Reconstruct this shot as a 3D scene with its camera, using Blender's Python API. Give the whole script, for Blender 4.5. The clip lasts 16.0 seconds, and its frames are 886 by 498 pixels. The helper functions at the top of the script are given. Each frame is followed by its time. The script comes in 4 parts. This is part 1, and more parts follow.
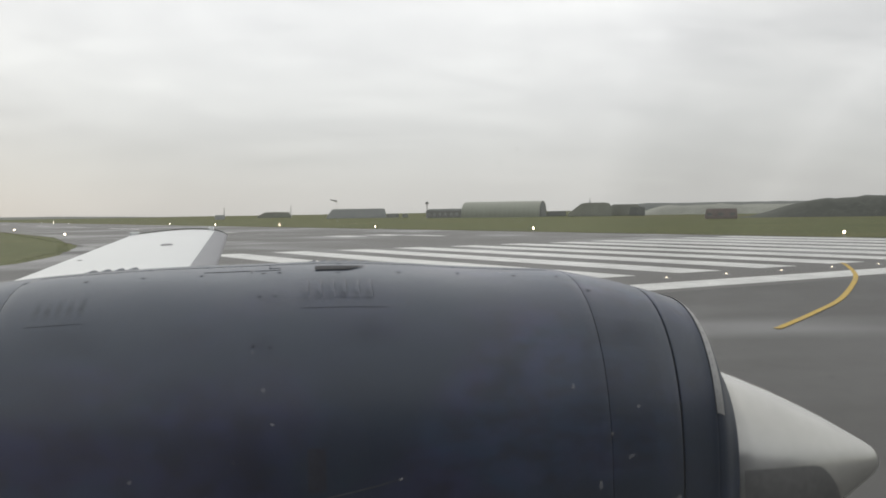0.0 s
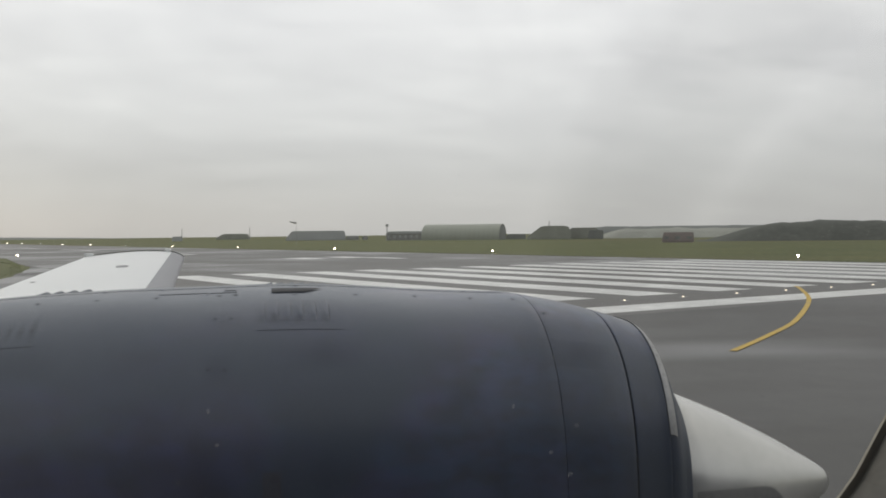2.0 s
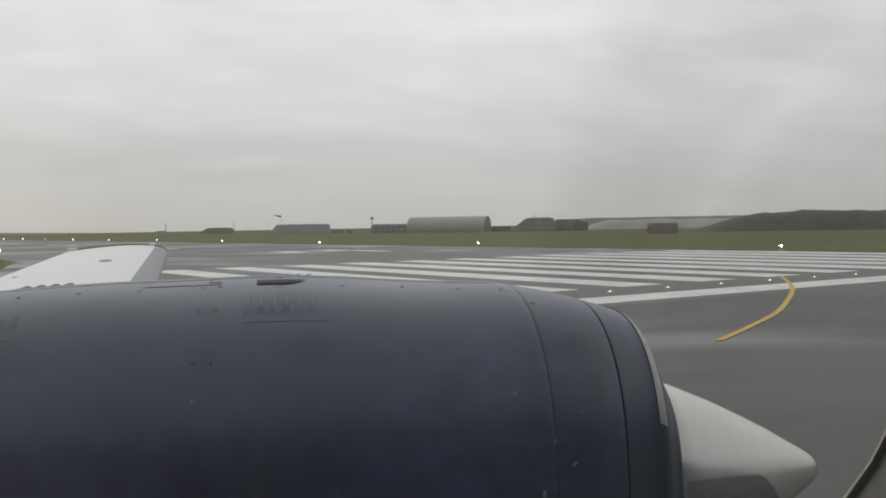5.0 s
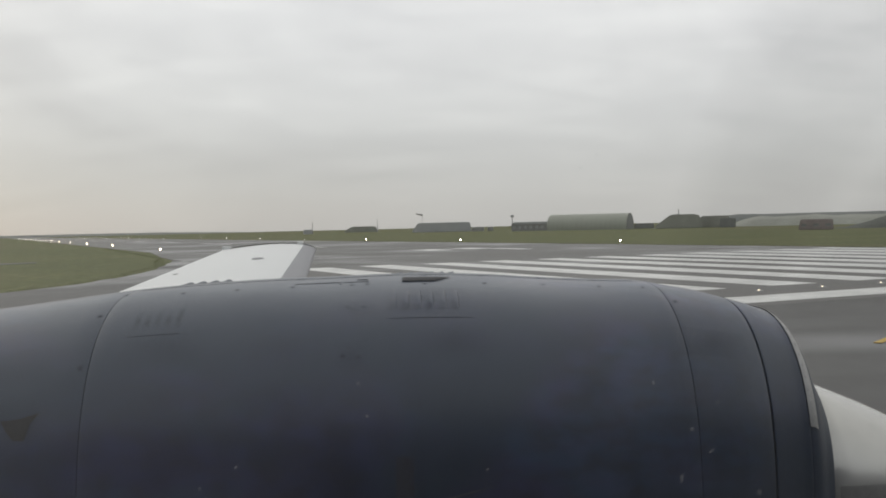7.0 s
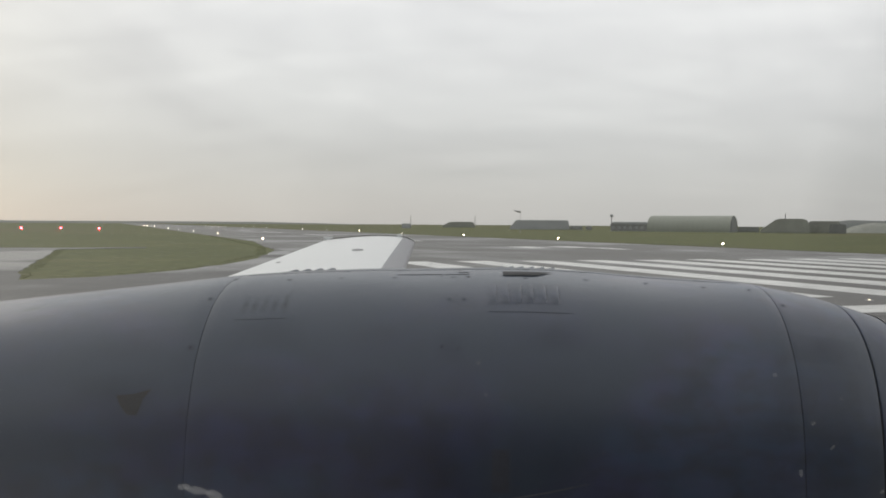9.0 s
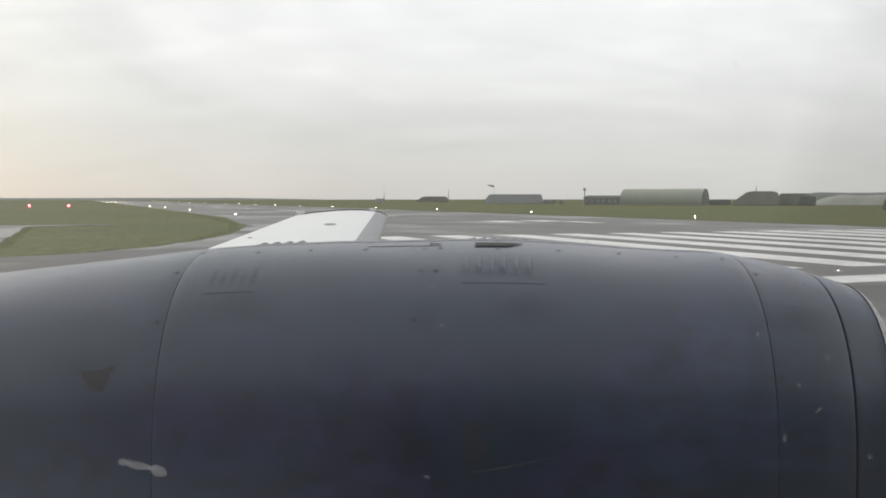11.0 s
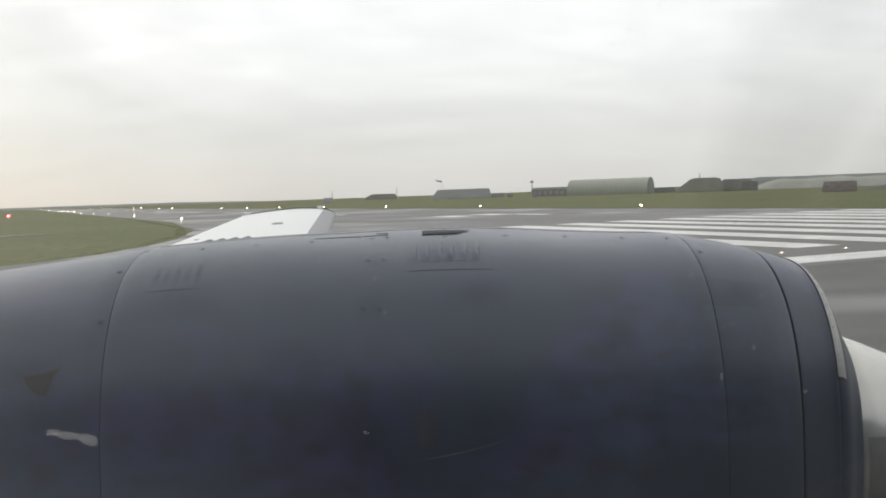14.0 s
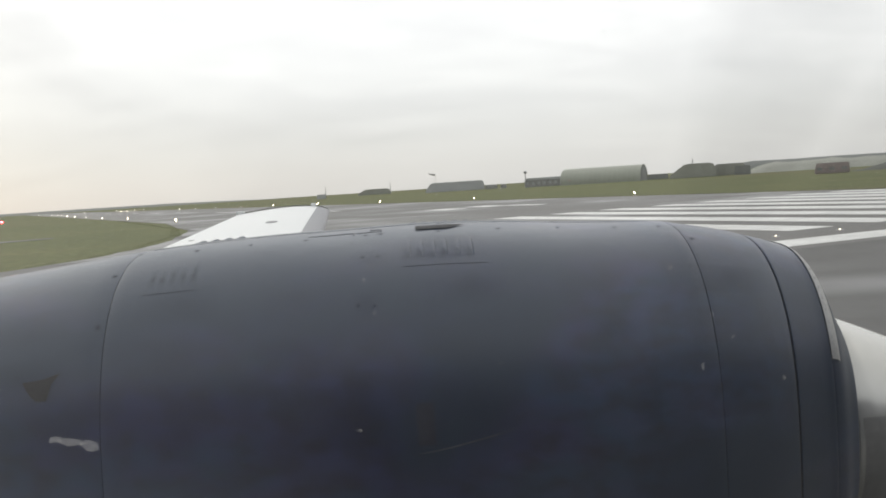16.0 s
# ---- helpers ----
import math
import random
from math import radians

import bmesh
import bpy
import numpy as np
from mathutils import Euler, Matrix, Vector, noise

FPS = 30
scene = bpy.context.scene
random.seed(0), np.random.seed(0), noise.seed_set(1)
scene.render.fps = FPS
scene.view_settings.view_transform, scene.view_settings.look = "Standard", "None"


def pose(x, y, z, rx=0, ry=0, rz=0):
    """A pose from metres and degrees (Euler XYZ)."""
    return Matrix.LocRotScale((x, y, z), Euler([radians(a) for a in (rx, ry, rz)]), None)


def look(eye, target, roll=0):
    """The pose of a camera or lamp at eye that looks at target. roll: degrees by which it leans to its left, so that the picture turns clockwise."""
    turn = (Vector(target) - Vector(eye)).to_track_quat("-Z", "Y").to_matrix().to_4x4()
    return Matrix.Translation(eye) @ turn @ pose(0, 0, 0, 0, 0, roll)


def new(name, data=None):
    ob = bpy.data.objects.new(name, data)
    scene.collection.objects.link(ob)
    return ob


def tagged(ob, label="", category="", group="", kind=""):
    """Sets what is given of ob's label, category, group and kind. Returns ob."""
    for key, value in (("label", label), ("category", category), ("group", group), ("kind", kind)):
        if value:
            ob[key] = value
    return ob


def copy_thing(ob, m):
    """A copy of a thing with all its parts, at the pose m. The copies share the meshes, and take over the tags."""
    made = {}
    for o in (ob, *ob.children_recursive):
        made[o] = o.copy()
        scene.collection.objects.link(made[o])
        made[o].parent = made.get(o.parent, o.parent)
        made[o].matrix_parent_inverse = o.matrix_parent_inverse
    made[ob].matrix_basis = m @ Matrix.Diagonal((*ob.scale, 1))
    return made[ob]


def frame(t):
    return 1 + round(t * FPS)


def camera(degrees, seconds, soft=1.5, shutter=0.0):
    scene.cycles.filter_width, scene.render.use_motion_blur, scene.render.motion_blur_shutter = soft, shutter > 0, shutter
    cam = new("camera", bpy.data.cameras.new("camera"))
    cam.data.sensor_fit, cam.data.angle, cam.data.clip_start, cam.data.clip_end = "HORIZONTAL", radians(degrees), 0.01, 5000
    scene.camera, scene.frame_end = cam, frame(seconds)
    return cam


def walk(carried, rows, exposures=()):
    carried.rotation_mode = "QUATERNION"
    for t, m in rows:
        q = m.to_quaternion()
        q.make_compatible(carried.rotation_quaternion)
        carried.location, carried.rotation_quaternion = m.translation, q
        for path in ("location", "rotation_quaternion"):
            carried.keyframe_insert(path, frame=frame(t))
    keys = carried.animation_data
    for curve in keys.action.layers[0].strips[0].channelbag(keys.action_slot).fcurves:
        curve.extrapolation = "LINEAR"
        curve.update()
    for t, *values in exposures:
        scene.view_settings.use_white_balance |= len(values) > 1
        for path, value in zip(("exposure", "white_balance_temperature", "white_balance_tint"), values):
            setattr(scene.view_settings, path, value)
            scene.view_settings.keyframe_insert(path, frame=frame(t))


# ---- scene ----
cam = camera(50.0, 16.0, soft=1.8)
PATH = [
    (0.0, pose(0.0094, 0.0118, 2.5116, 87.780, 0.860, -8.209)),
    (0.5, pose(0.0107, 0.0290, 2.5098, 87.743, 0.015, -8.424)),
    (1.0, pose(0.0107, 0.0198, 2.5114, 88.274, -0.484, -9.450)),
    (1.5, pose(0.0095, 0.0124, 2.5120, 88.547, -0.451, -9.917)),
    (2.0, pose(0.0141, 0.0013, 2.5122, 89.107, 0.614, -10.616)),
    (2.5, pose(0.0124, 0.0180, 2.5105, 89.454, 0.697, -10.618)),
    (3.0, pose(0.0132, 0.0120, 2.5096, 89.238, 1.094, -10.648)),
    (3.5, pose(0.0151, 0.0136, 2.5135, 88.969, 0.650, -11.040)),
    (4.0, pose(0.0125, 0.0082, 2.5113, 88.839, 0.794, -11.148)),
    (6.3, pose(0.0218, 0.0426, 2.5050, 88.310, 1.000, -11.739)),
    (6.5, pose(0.0233, 0.0182, 2.5078, 88.255, 1.237, -10.576)),
    (7.0, pose(0.0074, -0.0080, 2.5079, 88.683, 1.307, -3.073)),
    (7.5, pose(-0.0053, -0.0026, 2.5057, 89.004, -0.048, 1.441)),
    (8.0, pose(-0.0050, -0.0154, 2.5045, 88.987, -0.692, 2.527)),
    (10.5, pose(0.0003, -0.0162, 2.4975, 87.226, 0.328, 2.907)),
    (11.0, pose(0.0008, 0.0113, 2.4946, 86.986, 0.026, 1.213)),
    (11.5, pose(-0.0013, 0.0110, 2.4936, 86.959, 0.225, 0.149)),
    (12.0, pose(-0.0018, -0.0157, 2.4986, 86.763, 0.317, 1.020)),
    (12.5, pose(0.0014, 0.0014, 2.4966, 86.943, -0.052, -0.097)),
    (13.0, pose(0.0030, -0.0032, 2.4965, 86.878, -0.250, -2.517)),
    (13.5, pose(0.0036, 0.0032, 2.4888, 86.962, 1.586, -3.032)),
    (14.0, pose(0.0071, 0.0147, 2.4778, 86.709, 1.991, -1.894)),
    (14.5, pose(0.0101, 0.0106, 2.4751, 86.786, 3.018, -1.764)),
    (15.0, pose(0.0118, 0.0030, 2.4784, 86.539, 3.919, -1.734)),
    (15.5, pose(0.0130, 0.0202, 2.4758, 86.236, 3.871, -1.523)),
    (16.0, pose(0.0104, 0.0048, 2.4810, 86.279, 3.676, -2.280)),
]

walk(cam, PATH, [(0.0, 0.36), (1.5, 0.24), (2.5, 0.13), (3.5, 0.08), (6.5, 0.11), (8.0, 0.09), (10.5, 0.39), (12.5, 0.46), (13.5, 0.49), (14.5, 0.59), (16.0, 0.61)])

# ---- world, sun ----
SUN_TURN, SUN_HEIGHT = -48.0, 16.0
SUN_WAY = Vector((math.sin(radians(SUN_TURN)) * math.cos(radians(SUN_HEIGHT)),
                  math.cos(radians(SUN_TURN)) * math.cos(radians(SUN_HEIGHT)), math.sin(radians(SUN_HEIGHT))))


def node(tree, kind, **values):
    made = tree.nodes.new(kind)
    for key, value in values.items():
        made.inputs[key].default_value = value
    return made


def maths(tree, operation, a, b=None):
    made = tree.nodes.new("ShaderNodeMath")
    made.operation = operation
    for k, value in enumerate((a, b)):
        if value is None:
            continue
        if isinstance(value, (int, float)):
            made.inputs[k].default_value = value
        else:
            tree.links.new(value, made.inputs[k])
    return made.outputs[0]


def ramp(tree, source, stops):
    made = tree.nodes.new("ShaderNodeValToRGB")
    tree.links.new(source, made.inputs[0])
    while len(made.color_ramp.elements) < len(stops):
        made.color_ramp.elements.new(0.5)
    for element, (place, colour) in zip(made.color_ramp.elements, stops):
        element.position = place
        element.color = (*colour, 1)
    return made.outputs[0]


def mixed(tree, kind, factor, a, b):
    made = tree.nodes.new("ShaderNodeMix")
    made.data_type, made.blend_type = "RGBA", kind
    for socket, value in ((made.inputs[0], factor), (made.inputs[6], a), (made.inputs[7], b)):
        if isinstance(value, (int, float)):
            socket.default_value = value
        elif isinstance(value, tuple):
            socket.default_value = (*value, 1)
        else:
            tree.links.new(value, socket)
    return made.outputs[2]


world = bpy.data.worlds.new("overcast")
scene.world = world
world.use_nodes = True
wt = world.node_tree
wt.nodes.clear()
way = wt.nodes.new("ShaderNodeTexCoord").outputs["Generated"]
split = wt.nodes.new("ShaderNodeSeparateXYZ")
wt.links.new(way, split.inputs[0])
up = maths(wt, "MAXIMUM", split.outputs[2], 0.0)
lift = maths(wt, "ADD", up, 0.26)
flat = wt.nodes.new("ShaderNodeCombineXYZ")
wt.links.new(maths(wt, "DIVIDE", split.outputs[0], lift), flat.inputs[0])
wt.links.new(maths(wt, "DIVIDE", split.outputs[1], lift), flat.inputs[1])
clouds = node(wt, "ShaderNodeTexNoise", Scale=0.85, Detail=8.0, Roughness=0.56, Distortion=0.9)
wt.links.new(flat.outputs[0], clouds.inputs["Vector"])
drawn = wt.nodes.new("ShaderNodeMapping")
drawn.inputs["Rotation"].default_value = (0, 0, radians(-32))
drawn.inputs["Scale"].default_value = (1.0, 2.3, 1.0)
wt.links.new(flat.outputs[0], drawn.inputs[0])
streaks = node(wt, "ShaderNodeTexNoise", Scale=1.9, Detail=7.0, Roughness=0.62, Distortion=0.5)
wt.links.new(drawn.outputs[0], streaks.inputs["Vector"])
wisps = ramp(wt, streaks.outputs[0], [(0.30, (0.90, 0.90, 0.905)), (0.70, (1.065, 1.065, 1.06))])
veil = ramp(wt, clouds.outputs[0], [(0.28, (0.82, 0.815, 0.82)), (0.5, (0.975, 0.97, 0.965)), (0.72, (1.10, 1.095, 1.08))])
dome = ramp(wt, up, [(0.0, (0.49, 0.49, 0.485)), (0.06, (0.545, 0.545, 0.545)), (0.14, (0.71, 0.71, 0.71)), (0.28, (0.875, 0.875, 0.88)), (0.6, (0.93, 0.93, 0.93)), (1.0, (0.88, 0.88, 0.88))])
depth = maths(wt, "MINIMUM", maths(wt, "ADD", maths(wt, "MULTIPLY", up, 4.5), 0.25), 1.0)
grey = mixed(wt, "MULTIPLY", depth, mixed(wt, "MULTIPLY", depth, dome, wisps), veil)
dot = wt.nodes.new("ShaderNodeVectorMath")
dot.operation = "DOT_PRODUCT"
wt.links.new(way, dot.inputs[0])
dot.inputs[1].default_value = SUN_WAY
near_sun = maths(wt, "POWER", maths(wt, "MAXIMUM", dot.outputs["Value"], 0.0), 22.0)
warm = mixed(wt, "ADD", near_sun, grey, (0.20, 0.185, 0.09))
# thinner cloud, high over the airfield
thinner = wt.nodes.new("ShaderNodeVectorMath")
thinner.operation = "DOT_PRODUCT"
wt.links.new(way, thinner.inputs[0])
thinner.inputs[1].default_value = Vector((0.32, 0.86, 0.42)).normalized()
warm = mixed(wt, "ADD", maths(wt, "POWER", maths(wt, "MAXIMUM", thinner.outputs["Value"], 0.0), 16.0), warm, (0.09, 0.09, 0.087))
# sky on the unseen side, away from the sun, dimmed to shade the nacelle
behind = ramp(wt, maths(wt, "ADD", maths(wt, "MULTIPLY", split.outputs[1], 0.5), 0.5), [(0.05, (0.54, 0.55, 0.58)), (0.35, (0.72, 0.73, 0.75)), (0.56, (0.93, 0.93, 0.93)), (0.72, (1.0, 1.0, 1.0))])
warm = mixed(wt, "MULTIPLY", 1.0, warm, behind)
sky = wt.nodes.new("ShaderNodeTexSky")
sky.sky_type = "NISHITA"
sky.sun_disc = False
sky.sun_elevation, sky.sun_rotation = radians(SUN_HEIGHT), radians(SUN_TURN)
thin = mixed(wt, "MULTIPLY", 1.0, sky.outputs[0], (0.1, 0.1, 0.1))
whole = mixed(wt, "MIX", 0.08, warm, thin)
back = node(wt, "ShaderNodeBackground", Strength=1.0)
wt.links.new(whole, back.inputs[0])
wt.links.new(back.outputs[0], wt.nodes.new("ShaderNodeOutputWorld").inputs[0])

sun = new("sun", bpy.data.lights.new("sun", "SUN"))
sun.data.energy, sun.data.angle, sun.data.color = 0.6, radians(25), (1.0, 0.94, 0.85)
sun.matrix_world = look((0, 0, 0), -SUN_WAY)


# ---- materials ----
def surface(name, stops, scale, fine=0.0, rough=(0.6, 0.8), bump=0.0, bump_scale=None, metal=0.0, coat=0.0, stretch=None, spec=0.5, second=None, wet=None):
    """Colour from noise at two scales, roughness that varies with it, fine relief."""
    mat = bpy.data.materials.new(name)
    mat.use_nodes = True
    tree = mat.node_tree
    bsdf = tree.nodes["Principled BSDF"]
    place = tree.nodes.new("ShaderNodeTexCoord").outputs["Object"]
    if stretch:
        mapping = tree.nodes.new("ShaderNodeMapping")
        mapping.inputs["Scale"].default_value = stretch
        tree.links.new(place, mapping.inputs[0])
        place = mapping.outputs[0]
    big = node(tree, "ShaderNodeTexNoise", Scale=scale, Detail=6.0, Roughness=0.6)
    tree.links.new(place, big.inputs["Vector"])
    colour = ramp(tree, big.outputs[0], stops)
    grain = node(tree, "ShaderNodeTexNoise", Scale=bump_scale or scale * 12, Detail=4.0)
    tree.links.new(place, grain.inputs["Vector"])
    if fine:
        tone = ramp(tree, grain.outputs[0], [(0.3, (1 - fine,) * 3), (0.7, (1 + fine,) * 3)])
        colour = mixed(tree, "MULTIPLY", 1.0, colour, tone)
    if second:
        wide = node(tree, "ShaderNodeTexNoise", Scale=second[0], Detail=3.0, Distortion=0.6)
        tree.links.new(place, wide.inputs["Vector"])
        where = ramp(tree, wide.outputs[0], [(second[2], (0, 0, 0)), (second[3], (1, 1, 1))])
        colour = mixed(tree, "MIX", where, colour, second[1])
    tree.links.new(colour, bsdf.inputs["Base Color"])
    dull = ramp(tree, big.outputs[0], [(0.3, (rough[0],) * 3), (0.7, (rough[1],) * 3)])
    if wet:
        dull = mixed(tree, "MIX", where, dull, (wet,) * 3)
    tree.links.new(dull, bsdf.inputs["Roughness"])
    bsdf.inputs["Metallic"].default_value = metal
    bsdf.inputs["Coat Weight"].default_value = coat
    bsdf.inputs["Coat Roughness"].default_value = 0.26
    bsdf.inputs["Specular IOR Level"].default_value = spec
    if bump:
        relief = node(tree, "ShaderNodeBump", Strength=bump, Distance=0.02)
        tree.links.new(grain.outputs[0], relief.inputs["Height"])
        tree.links.new(relief.outputs[0], bsdf.inputs["Normal"])
    return mat


def lamp_glass(name, colour, strength):
    mat = bpy.data.materials.new(name)
    mat.use_nodes = True
    bsdf = mat.node_tree.nodes["Principled BSDF"]
    bsdf.inputs["Base Color"].default_value = (*colour, 1)
    bsdf.inputs["Emission Color"].default_value = (*colour, 1)
    bsdf.inputs["Emission Strength"].default_value = strength
    return mat


def clear_pane(name):
    mat = bpy.data.materials.new(name)
    mat.use_nodes = True
    tree = mat.node_tree
    tree.nodes.clear()
    mix = node(tree, "ShaderNodeMixShader", Fac=0.04)
    see, shine = tree.nodes.new("ShaderNodeBsdfTransparent"), node(tree, "ShaderNodeBsdfGlossy", Roughness=0.02)
    see.inputs[0].default_value = (0.97, 0.98, 0.975, 1)
    tree.links.new(see.outputs[0], mix.inputs[1])
    tree.links.new(shine.outputs[0], mix.inputs[2])
    # thin uneven film of dried rain and dirt, thickened aft to paint in glare
    place = tree.nodes.new("ShaderNodeTexCoord").outputs["Object"]
    smear = node(tree, "ShaderNodeTexNoise", Scale=3.8, Detail=5.0, Roughness=0.6, Distortion=0.8)
    tree.links.new(place, smear.inputs["Vector"])
    film = node(tree, "ShaderNodeMixShader", Fac=0.03)
    axes = tree.nodes.new("ShaderNodeSeparateXYZ")
    tree.links.new(place, axes.inputs[0])
    # soft bands paint the moulded forward rim's reflections into the pane's tint
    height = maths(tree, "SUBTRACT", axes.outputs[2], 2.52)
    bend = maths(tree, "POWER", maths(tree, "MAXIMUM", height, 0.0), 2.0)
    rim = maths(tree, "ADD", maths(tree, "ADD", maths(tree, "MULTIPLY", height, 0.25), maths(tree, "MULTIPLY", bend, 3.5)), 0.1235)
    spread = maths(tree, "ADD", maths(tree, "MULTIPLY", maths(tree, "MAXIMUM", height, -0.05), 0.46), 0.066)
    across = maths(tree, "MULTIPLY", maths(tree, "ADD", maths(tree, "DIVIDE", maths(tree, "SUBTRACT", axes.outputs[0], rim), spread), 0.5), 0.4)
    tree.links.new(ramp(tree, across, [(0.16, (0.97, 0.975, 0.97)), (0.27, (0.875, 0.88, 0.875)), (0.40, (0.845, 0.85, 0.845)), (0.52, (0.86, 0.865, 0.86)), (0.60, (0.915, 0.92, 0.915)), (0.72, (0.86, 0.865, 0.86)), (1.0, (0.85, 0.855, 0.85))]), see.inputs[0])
    thick = tree.nodes.new("ShaderNodeMath")
    thick.operation = "ADD"
    # extra film towards -x is veiling glare laid over the view
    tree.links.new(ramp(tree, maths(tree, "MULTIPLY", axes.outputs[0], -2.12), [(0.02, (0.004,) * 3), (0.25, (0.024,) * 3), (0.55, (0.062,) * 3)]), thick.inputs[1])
    tree.links.new(ramp(tree, smear.outputs[0], [(0.3, (0.010,) * 3), (0.7, (0.022,) * 3)]), thick.inputs[0])
    tree.links.new(thick.outputs[0], film.inputs[0])
    dust_and_glare = tree.nodes.new("ShaderNodeBsdfTranslucent")
    dust_and_glare.inputs[0].default_value = (0.8, 0.8, 0.78, 1)
    tree.links.new(mix.outputs[0], film.inputs[1])
    tree.links.new(dust_and_glare.outputs[0], film.inputs[2])
    tree.links.new(film.outputs[0], tree.nodes.new("ShaderNodeOutputMaterial").inputs[0])
    return mat


def speck_film(name, cover):
    mat = bpy.data.materials.new(name)
    mat.use_nodes = True
    tree = mat.node_tree
    tree.nodes.clear()
    mix = node(tree, "ShaderNodeMixShader", Fac=cover)
    white = tree.nodes.new("ShaderNodeBsdfTranslucent")
    white.inputs[0].default_value = (0.85, 0.85, 0.83, 1)
    tree.links.new(tree.nodes.new("ShaderNodeBsdfTransparent").outputs[0], mix.inputs[1])
    tree.links.new(white.outputs[0], mix.inputs[2])
    tree.links.new(mix.outputs[0], tree.nodes.new("ShaderNodeOutputMaterial").inputs[0])
    return mat


def stain_shade_film(name, cover, shade, soft=0.5, grain=55.0):
    """A soft-edged mark on the paint, stain or painted shade, densest in its middle."""
    mat = bpy.data.materials.new(name)
    mat.use_nodes = True
    tree = mat.node_tree
    bsdf, out = tree.nodes["Principled BSDF"], tree.nodes["Material Output"]
    bsdf.inputs["Base Color"].default_value = (*shade, 1)
    bsdf.inputs["Roughness"].default_value = 0.6
    bsdf.inputs["Specular IOR Level"].default_value = 0.15
    where = tree.nodes.new("ShaderNodeTexCoord")
    axes = tree.nodes.new("ShaderNodeSeparateXYZ")
    tree.links.new(where.outputs["Generated"], axes.inputs[0])
    inside = None
    for k in (0, 2):
        off = maths(tree, "ABSOLUTE", maths(tree, "SUBTRACT", axes.outputs[k], 0.5))
        fall = ramp(tree, off, [(0.5 * (1 - soft), (1, 1, 1)), (0.5, (0, 0, 0))])
        inside = fall if inside is None else mixed(tree, "MULTIPLY", 1.0, inside, fall)
    speckle = node(tree, "ShaderNodeTexNoise", Scale=grain, Detail=4.0, Roughness=0.6)
    tree.links.new(where.outputs["Object"], speckle.inputs["Vector"])
    patchy = ramp(tree, speckle.outputs[0], [(0.35, (cover * 0.35,) * 3), (0.65, (cover,) * 3)])
    mix = tree.nodes.new("ShaderNodeMixShader")
    tree.links.new(mixed(tree, "MULTIPLY", 1.0, inside, patchy), mix.inputs[0])
    tree.links.new(tree.nodes.new("ShaderNodeBsdfTransparent").outputs[0], mix.inputs[1])
    tree.links.new(bsdf.outputs[0], mix.inputs[2])
    tree.links.new(mix.outputs[0], out.inputs[0])
    return mat


